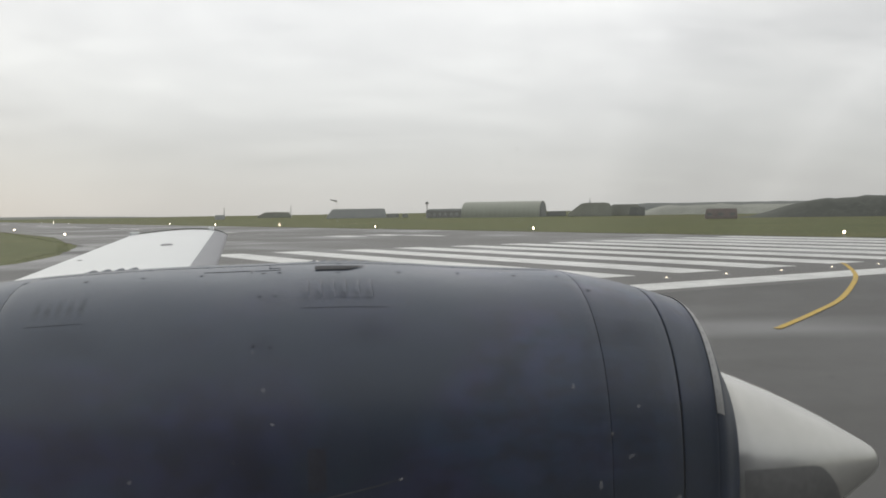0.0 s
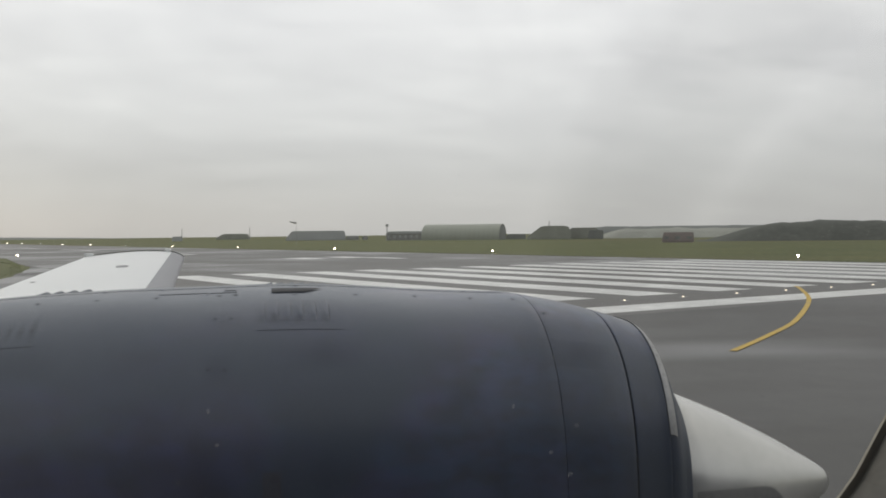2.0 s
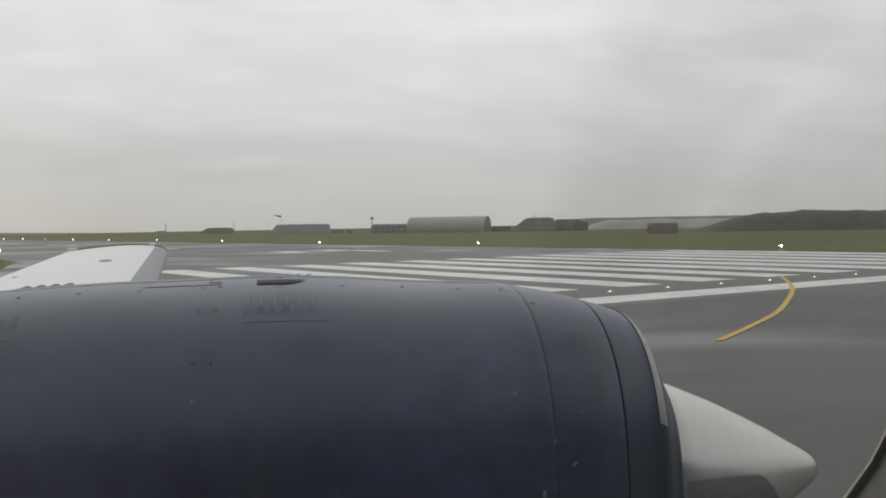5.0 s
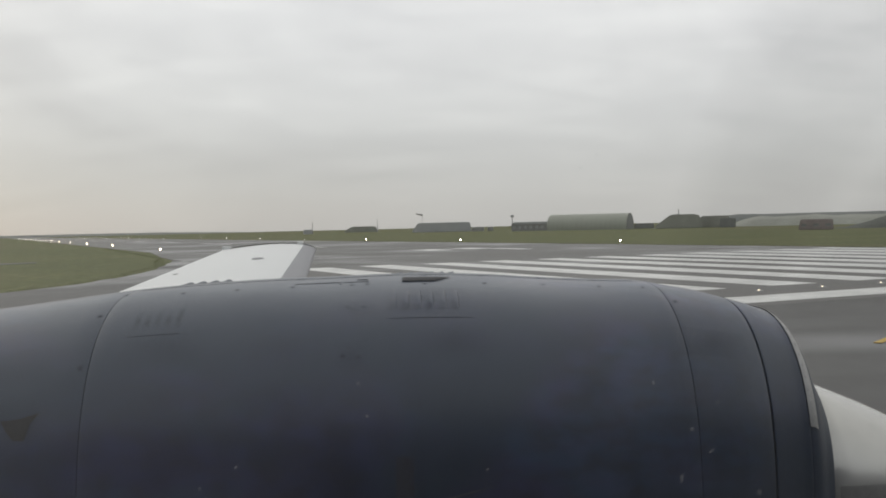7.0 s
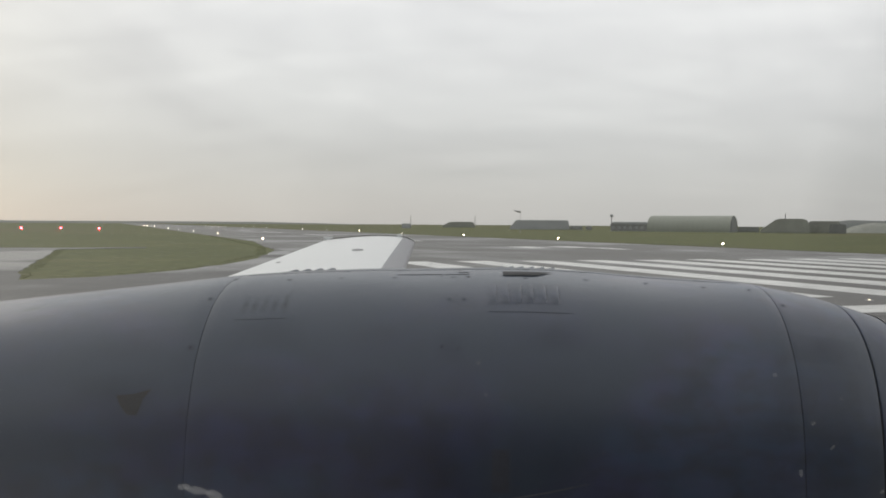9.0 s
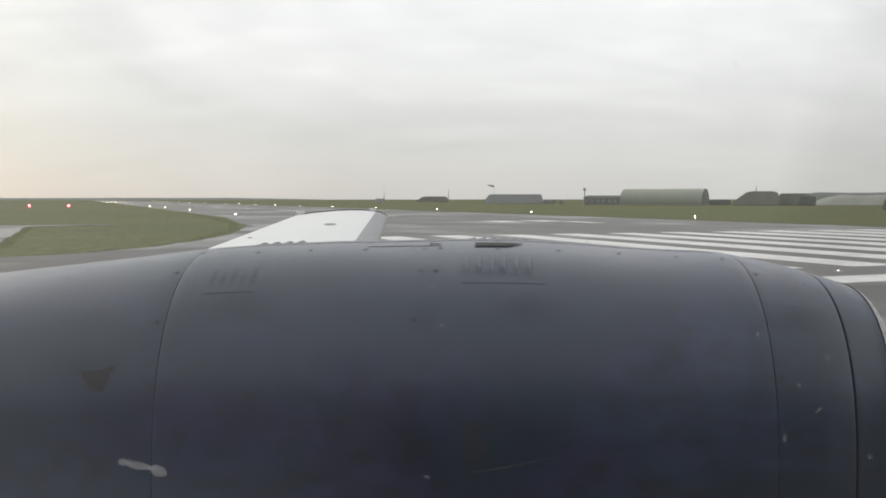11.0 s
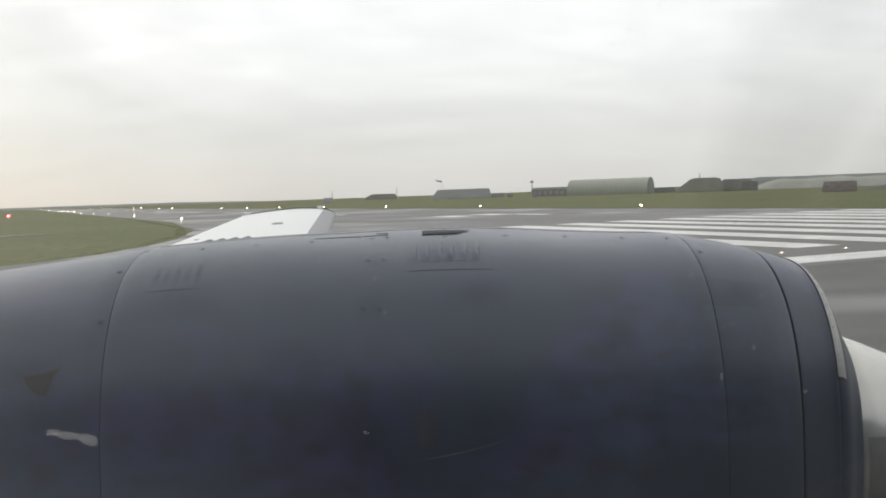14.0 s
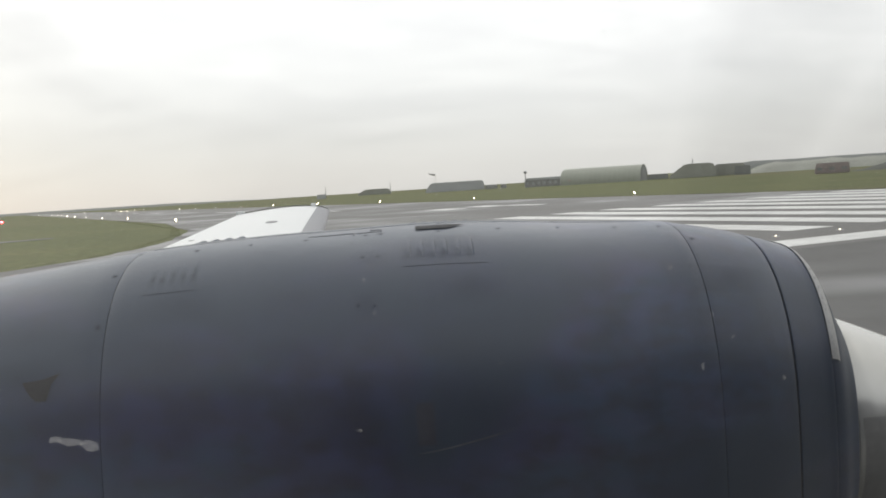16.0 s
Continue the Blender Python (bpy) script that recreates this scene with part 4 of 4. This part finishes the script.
def turfed_building(a0, a1, distance, height, depth, slope, material, label, category="building", windows=0, turn=None):
    x0, y0 = placed(a0, distance)
    x1, y1 = placed(a1, distance)
    w = math.dist((x0, y0), (x1, y1)) / 2
    ob = thing("low_building", (x0 + x1) / 2, (y0 + y1) / 2, 0, -(a0 + a1) / 2 if turn is None else turn, label, category)
    bm = prism(bmesh.new(), [(-w, 0), (-w, height * 0.2), (-w + slope, height * 0.94), (-w + slope * 1.3, height), (w - slope * 0.5, height), (w - slope * 0.2, height * 0.9), (w, height * 0.35), (w, 0)], -depth / 2, depth / 2)
    bmesh.ops.bevel(bm, geom=bm.edges[:], offset=0.12, segments=2, affect="EDGES")
    part("body", bm, material, ob)
    for k in range(windows):
        x = -w * 0.7 + 1.4 * w * k / max(windows - 1, 1)
        shutter = part("opening", box(bmesh.new(), x - 0.55, x + 0.55, -depth / 2 - 0.05, -depth / 2 + 0.1, 0.8, 0.8 + height * 0.26, 0.02), "shelter_end", ob, "grey shuttered opening")
        part("sill", box(bmesh.new(), x - 0.65, x + 0.65, -depth / 2 - 0.12, -depth / 2 + 0.1, 0.72, 0.79, 0.01), "wall", shutter)
    return ob


def office(a0, a1, distance, height, label, bays):
    x0, y0 = placed(a0, distance)
    x1, y1 = placed(a1, distance)
    w = math.dist((x0, y0), (x1, y1)) / 2
    ob = thing("office_block", (x0 + x1) / 2, (y0 + y1) / 2, 0, -(a0 + a1) / 2, label, "building")
    part("wall", box(bmesh.new(), -w, w, -4, 4, 0, height * 0.72, 0.05), "wall", ob, "pale rendered wall")
    part("roof", prism(bmesh.new(), [(-w - 0.4, height * 0.72), (-w + 1.5, height), (w - 1.5, height), (w + 0.4, height * 0.72)], -4.4, 4.4), "roof", ob, "dark shallow roof")
    for k in range(bays):
        x = -w + 2 * w * (k + 0.5) / bays
        pane = part("window", box(bmesh.new(), x - 0.55, x + 0.55, -4.06, -3.95, height * 0.26, height * 0.58, 0.02), "roof", ob)
        part("sill", box(bmesh.new(), x - 0.65, x + 0.65, -4.14, -3.96, height * 0.22, height * 0.255), "wall", pane)
    return ob


office(7.2, 10.2, 425, 4.0, "long low pale building with a dark roof", 9)
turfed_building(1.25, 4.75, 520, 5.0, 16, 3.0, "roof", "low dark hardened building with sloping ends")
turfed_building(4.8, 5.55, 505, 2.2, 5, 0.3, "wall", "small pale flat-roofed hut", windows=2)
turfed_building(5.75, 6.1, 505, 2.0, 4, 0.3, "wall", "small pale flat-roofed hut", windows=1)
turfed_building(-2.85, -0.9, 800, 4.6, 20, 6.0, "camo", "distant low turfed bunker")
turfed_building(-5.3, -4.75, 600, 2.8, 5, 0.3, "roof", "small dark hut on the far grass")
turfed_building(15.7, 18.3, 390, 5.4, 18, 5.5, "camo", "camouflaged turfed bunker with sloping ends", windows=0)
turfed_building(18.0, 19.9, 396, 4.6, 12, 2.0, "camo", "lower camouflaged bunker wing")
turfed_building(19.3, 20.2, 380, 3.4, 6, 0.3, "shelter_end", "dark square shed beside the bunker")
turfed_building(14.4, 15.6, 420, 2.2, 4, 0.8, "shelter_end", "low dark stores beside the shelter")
turfed_building(23.6, 25.4, 235, 2.4, 6, 0.4, "brick", "small brown brick hut on the grass", windows=3)


def mast(angle, distance, height, label, platform=False):
    ob = thing("mast", *placed(angle, distance), 0, -angle, label, "mast")
    part("pole", rod(bmesh.new(), (0, 0, 0), (0, 0, height), 0.28, 0.14, 8), "steel", ob)
    for k in range(4):
        z = height * (0.2 + 0.18 * k)
        part("brace", rod(bmesh.new(), (-0.35, 0, z), (0.35, 0, z + 0.5), 0.05, 0.05, 6), "steel", ob)
    if platform:
        part("platform", rod(bmesh.new(), (0, 0, height * 0.86), (0, 0, height * 0.9), 0.8, 1.0, 12), "steel", ob)
        part("cabinet", box(bmesh.new(), -0.6, 0.6, -0.5, 0.5, height * 0.9, height * 1.0, 0.05), "roof", ob)
    return ob


mast(7.25, 420, 7.2, "steel mast with a small platform at its head", True)
mast(-0.88, 700, 9.5, "tall thin steel mast on the far grass")
mast(-4.75, 640, 8.0, "tall thin steel mast on the far grass")
mast(17.0, 395, 7.6, "short aerial mast behind the bunker")


def windsock(angle, distance, height):
    ob = thing("windsock", *placed(angle, distance), 0, -angle, "grey windsock flying from a thin pole", "windsock")
    part("pole", rod(bmesh.new(), (0, 0, 0), (0, 0, height), 0.06, 0.04, 8), "steel", ob)
    part("hoop", rod(bmesh.new(), (-0.05, 0, height - 0.25), (0.02, 0, height - 0.25), 0.33, 0.33, 14), "steel", ob)
    bm = bmesh.new()
    rows = []
    for i in range(7):
        u = i / 6
        rows.append([bm.verts.new((-0.05 - 2.0 * u, (0.32 - 0.17 * u) * math.cos(math.tau * k / 12), height - 0.25 + 0.45 * u * u * 1.0 + (0.32 - 0.17 * u) * math.sin(math.tau * k / 12))) for k in range(12)])
    for a, b in zip(rows, rows[1:]):
        for k in range(12):
            bm.faces.new((a[k], b[k], b[(k + 1) % 12], a[(k + 1) % 12]))
    smooth(part("sock", bm, "sock", ob))
    return ob


windsock(1.85, 300, 6.8)


def bank(name, a0, a1, distance, height, depth, material, label, seed, segments=60, category="earth bank"):
    """An uneven ridge of earth across a stretch of the view."""
    bm = bmesh.new()
    rows = []
    for i in range(segments + 1):
        u = i / segments
        a = a0 + (a1 - a0) * u
        rise = min(1, u / 0.22, (1 - u) / 0.15)
        rise = rise * rise * (3 - 2 * rise)
        h = height * rise * (0.92 + 0.14 * noise.noise((u * 7 + seed, 0, 0)) + 0.10 * noise.noise((u * 31 + seed, 3, 0)))
        row = []
        for k in range(9):
            v = k / 8
            x, y = placed(a, distance + depth * (v - 0.5))
            z = max(h, 0) * math.sin(math.pi * v) ** 0.7 + 0.3 * noise.noise((x * 0.2, y * 0.2, seed)) * (0 < k < 8)
            row.append(bm.verts.new((x, y, z - (0.3 if k in (0, 8) else 0))))
        rows.append(row)
    for a, b in zip(rows, rows[1:]):
        for k in range(8):
            bm.faces.new((a[k], b[k], b[k + 1], a[k + 1]))
    bmesh.ops.recalc_face_normals(bm, faces=bm.faces[:])
    ob = smooth(part(name, bm, material, None, label))
    return tagged(ob, category=category, kind="structure")


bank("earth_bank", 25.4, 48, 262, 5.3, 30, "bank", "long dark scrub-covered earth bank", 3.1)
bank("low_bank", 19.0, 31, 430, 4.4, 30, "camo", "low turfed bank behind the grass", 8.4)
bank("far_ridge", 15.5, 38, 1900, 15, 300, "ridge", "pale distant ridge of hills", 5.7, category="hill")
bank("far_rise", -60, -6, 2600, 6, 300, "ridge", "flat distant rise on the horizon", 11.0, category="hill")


# ---- checkered runway control truck ----
def truck(x, y, turn):
    ob = thing("control_truck", x, y, 0, turn, "red and white checkered runway control truck parked on the grass", "truck")
    W = 1.2
    body = part("body", box(bmesh.new(), -1.0, 4.6, -W, W, 0.75, 2.35, 0.03), "red", ob)
    side = 0.92
    for k in range(6):
        for j in range(2):
            if (k + j) % 2 == 0:
                x0, z0 = -0.95 + 0.925 * k, 0.78 + 0.78 * j
                for sgn in (-1, 1):
                    part("check_panel", box(bmesh.new(), x0, x0 + 0.92, sgn * W - 0.012, sgn * W + 0.012, z0, z0 + 0.77, 0.004), "white", body)
    part("locker", box(bmesh.new(), -1.3, 0.35, -W, W, 2.35, 3.0, 0.05), "red", ob)
    part("ledge", box(bmesh.new(), 0.35, 1.7, -W + 0.1, W - 0.1, 2.35, 2.95, 0.03), "white", ob)
    cab = part("cab", prism(bmesh.new(), [(-3.3, 0.6), (-3.4, 1.5), (-3.05, 2.5), (-1.35, 2.55), (-1.35, 0.6)], -W, W), "red", ob)
    for sgn in (-1, 1):
        part("window", prism(bmesh.new(), [(-2.9, 1.6), (-2.72, 2.3), (-1.9, 2.35), (-1.9, 1.6)], sgn * W - 0.015, sgn * W + 0.015), "dark_glass", cab)
        part("wheel_arch", box(bmesh.new(), -2.95, -1.7, sgn * W - 0.05, sgn * W + 0.02, 0.9, 1.06, 0.02), "steel", cab)
    part("windscreen", prism(bmesh.new(), [(-3.42, 1.55), (-3.10, 2.42), (-3.06, 2.42), (-3.36, 1.55)], -W + 0.12, W - 0.12), "dark_glass", cab)
    part("bumper", box(bmesh.new(), -3.55, -3.3, -W, W, 0.45, 0.75, 0.04), "white", cab)
    tower = part("tower", prism(bmesh.new(), [(1.7, 2.35), (1.55, 3.6), (1.9, 3.75), (4.6, 3.65), (4.45, 2.35)], -W, W), "red", ob)
    for k in range(3):
        for sgn in (-1, 1):
            part("window", box(bmesh.new(), 1.95 + 0.82 * k, 2.72 + 0.82 * k, sgn * W - 0.015, sgn * W + 0.015, 2.78, 3.32, 0.01), "dark_glass", tower)
    part("roof", box(bmesh.new(), 1.5, 4.7, -W - 0.08, W + 0.08, 3.62, 3.74, 0.03), "red", tower)
    part("beacon", rod(bmesh.new(), (1.35, 0, 2.95), (1.35, 0, 3.2), 0.14, 0.12, 12), "amber", ob)
    for wx in (-2.3, 2.6):
        for sgn in (-1, 1):
            wheel = part("wheel", rod(bmesh.new(), (wx, sgn * (W - 0.32), 0.5), (wx, sgn * (W - 0.02), 0.5), 0.5, 0.5, 24), "rubber", ob)
            part("hub", rod(bmesh.new(), (wx, sgn * (W - 0.04), 0.5), (wx, sgn * (W + 0.02), 0.5), 0.24, 0.2, 16), "steel", wheel)
    part("chassis", box(bmesh.new(), -3.2, 4.5, -0.5, 0.5, 0.55, 0.78), "rubber", ob)
    return ob


truck(-52, 66, 6)


# ---- grass tufts along the edges of the paving ----
def tufts(places):
    verts, faces = [], []
    for x, y, size in places:
        for k in range(4):
            a, lean = random.uniform(0, math.tau), random.uniform(0.02, 0.10)
            h, w = size * random.uniform(0.6, 1.2), 0.035
            dx, dy = math.cos(a), math.sin(a)
            bx, by = x + random.uniform(-0.09, 0.09), y + random.uniform(-0.09, 0.09)
            i = len(verts)
            verts += [(bx - dy * w, by + dx * w, -0.01), (bx + dy * w, by - dx * w, -0.01), (bx + dx * lean, by + dy * lean, h)]
            faces.append((i, i + 1, i + 2))
    mesh = bpy.data.meshes.new("grass_tufts")
    mesh.from_pydata(verts, [], faces)
    mesh.materials.append(M["grass"])
    return tagged(new("grass_tufts", mesh), "short rough grass along the paving edges", "grass", kind="stuff")


spots = []
for s0, n0, s1, n1 in ((44.2, -3.4, 50.4, 2.4), (50.4, 2.4, 57.5, 5.8), (57.5, 5.8, 76, 11.2), (76, 11.2, 100, 14.8), (100, 14.8, 190, 17.7), (44.5, -4.0, 92, -4.6)):
    for _ in range(int(7 * math.dist((s0, n0), (s1, n1)))):
        u, d = random.random(), random.uniform(-0.25, 0.5)
        spots.append((*field(s0 + (s1 - s0) * u + d, n0 + (n1 - n0) * u - (d if n1 > -1 else -d)), random.uniform(0.015, 0.03)))
for _ in range(2500):
    spots.append((*field(random.uniform(40, 190), random.uniform(65.9, 66.8)), random.uniform(0.03, 0.09)))
tufts(spots)
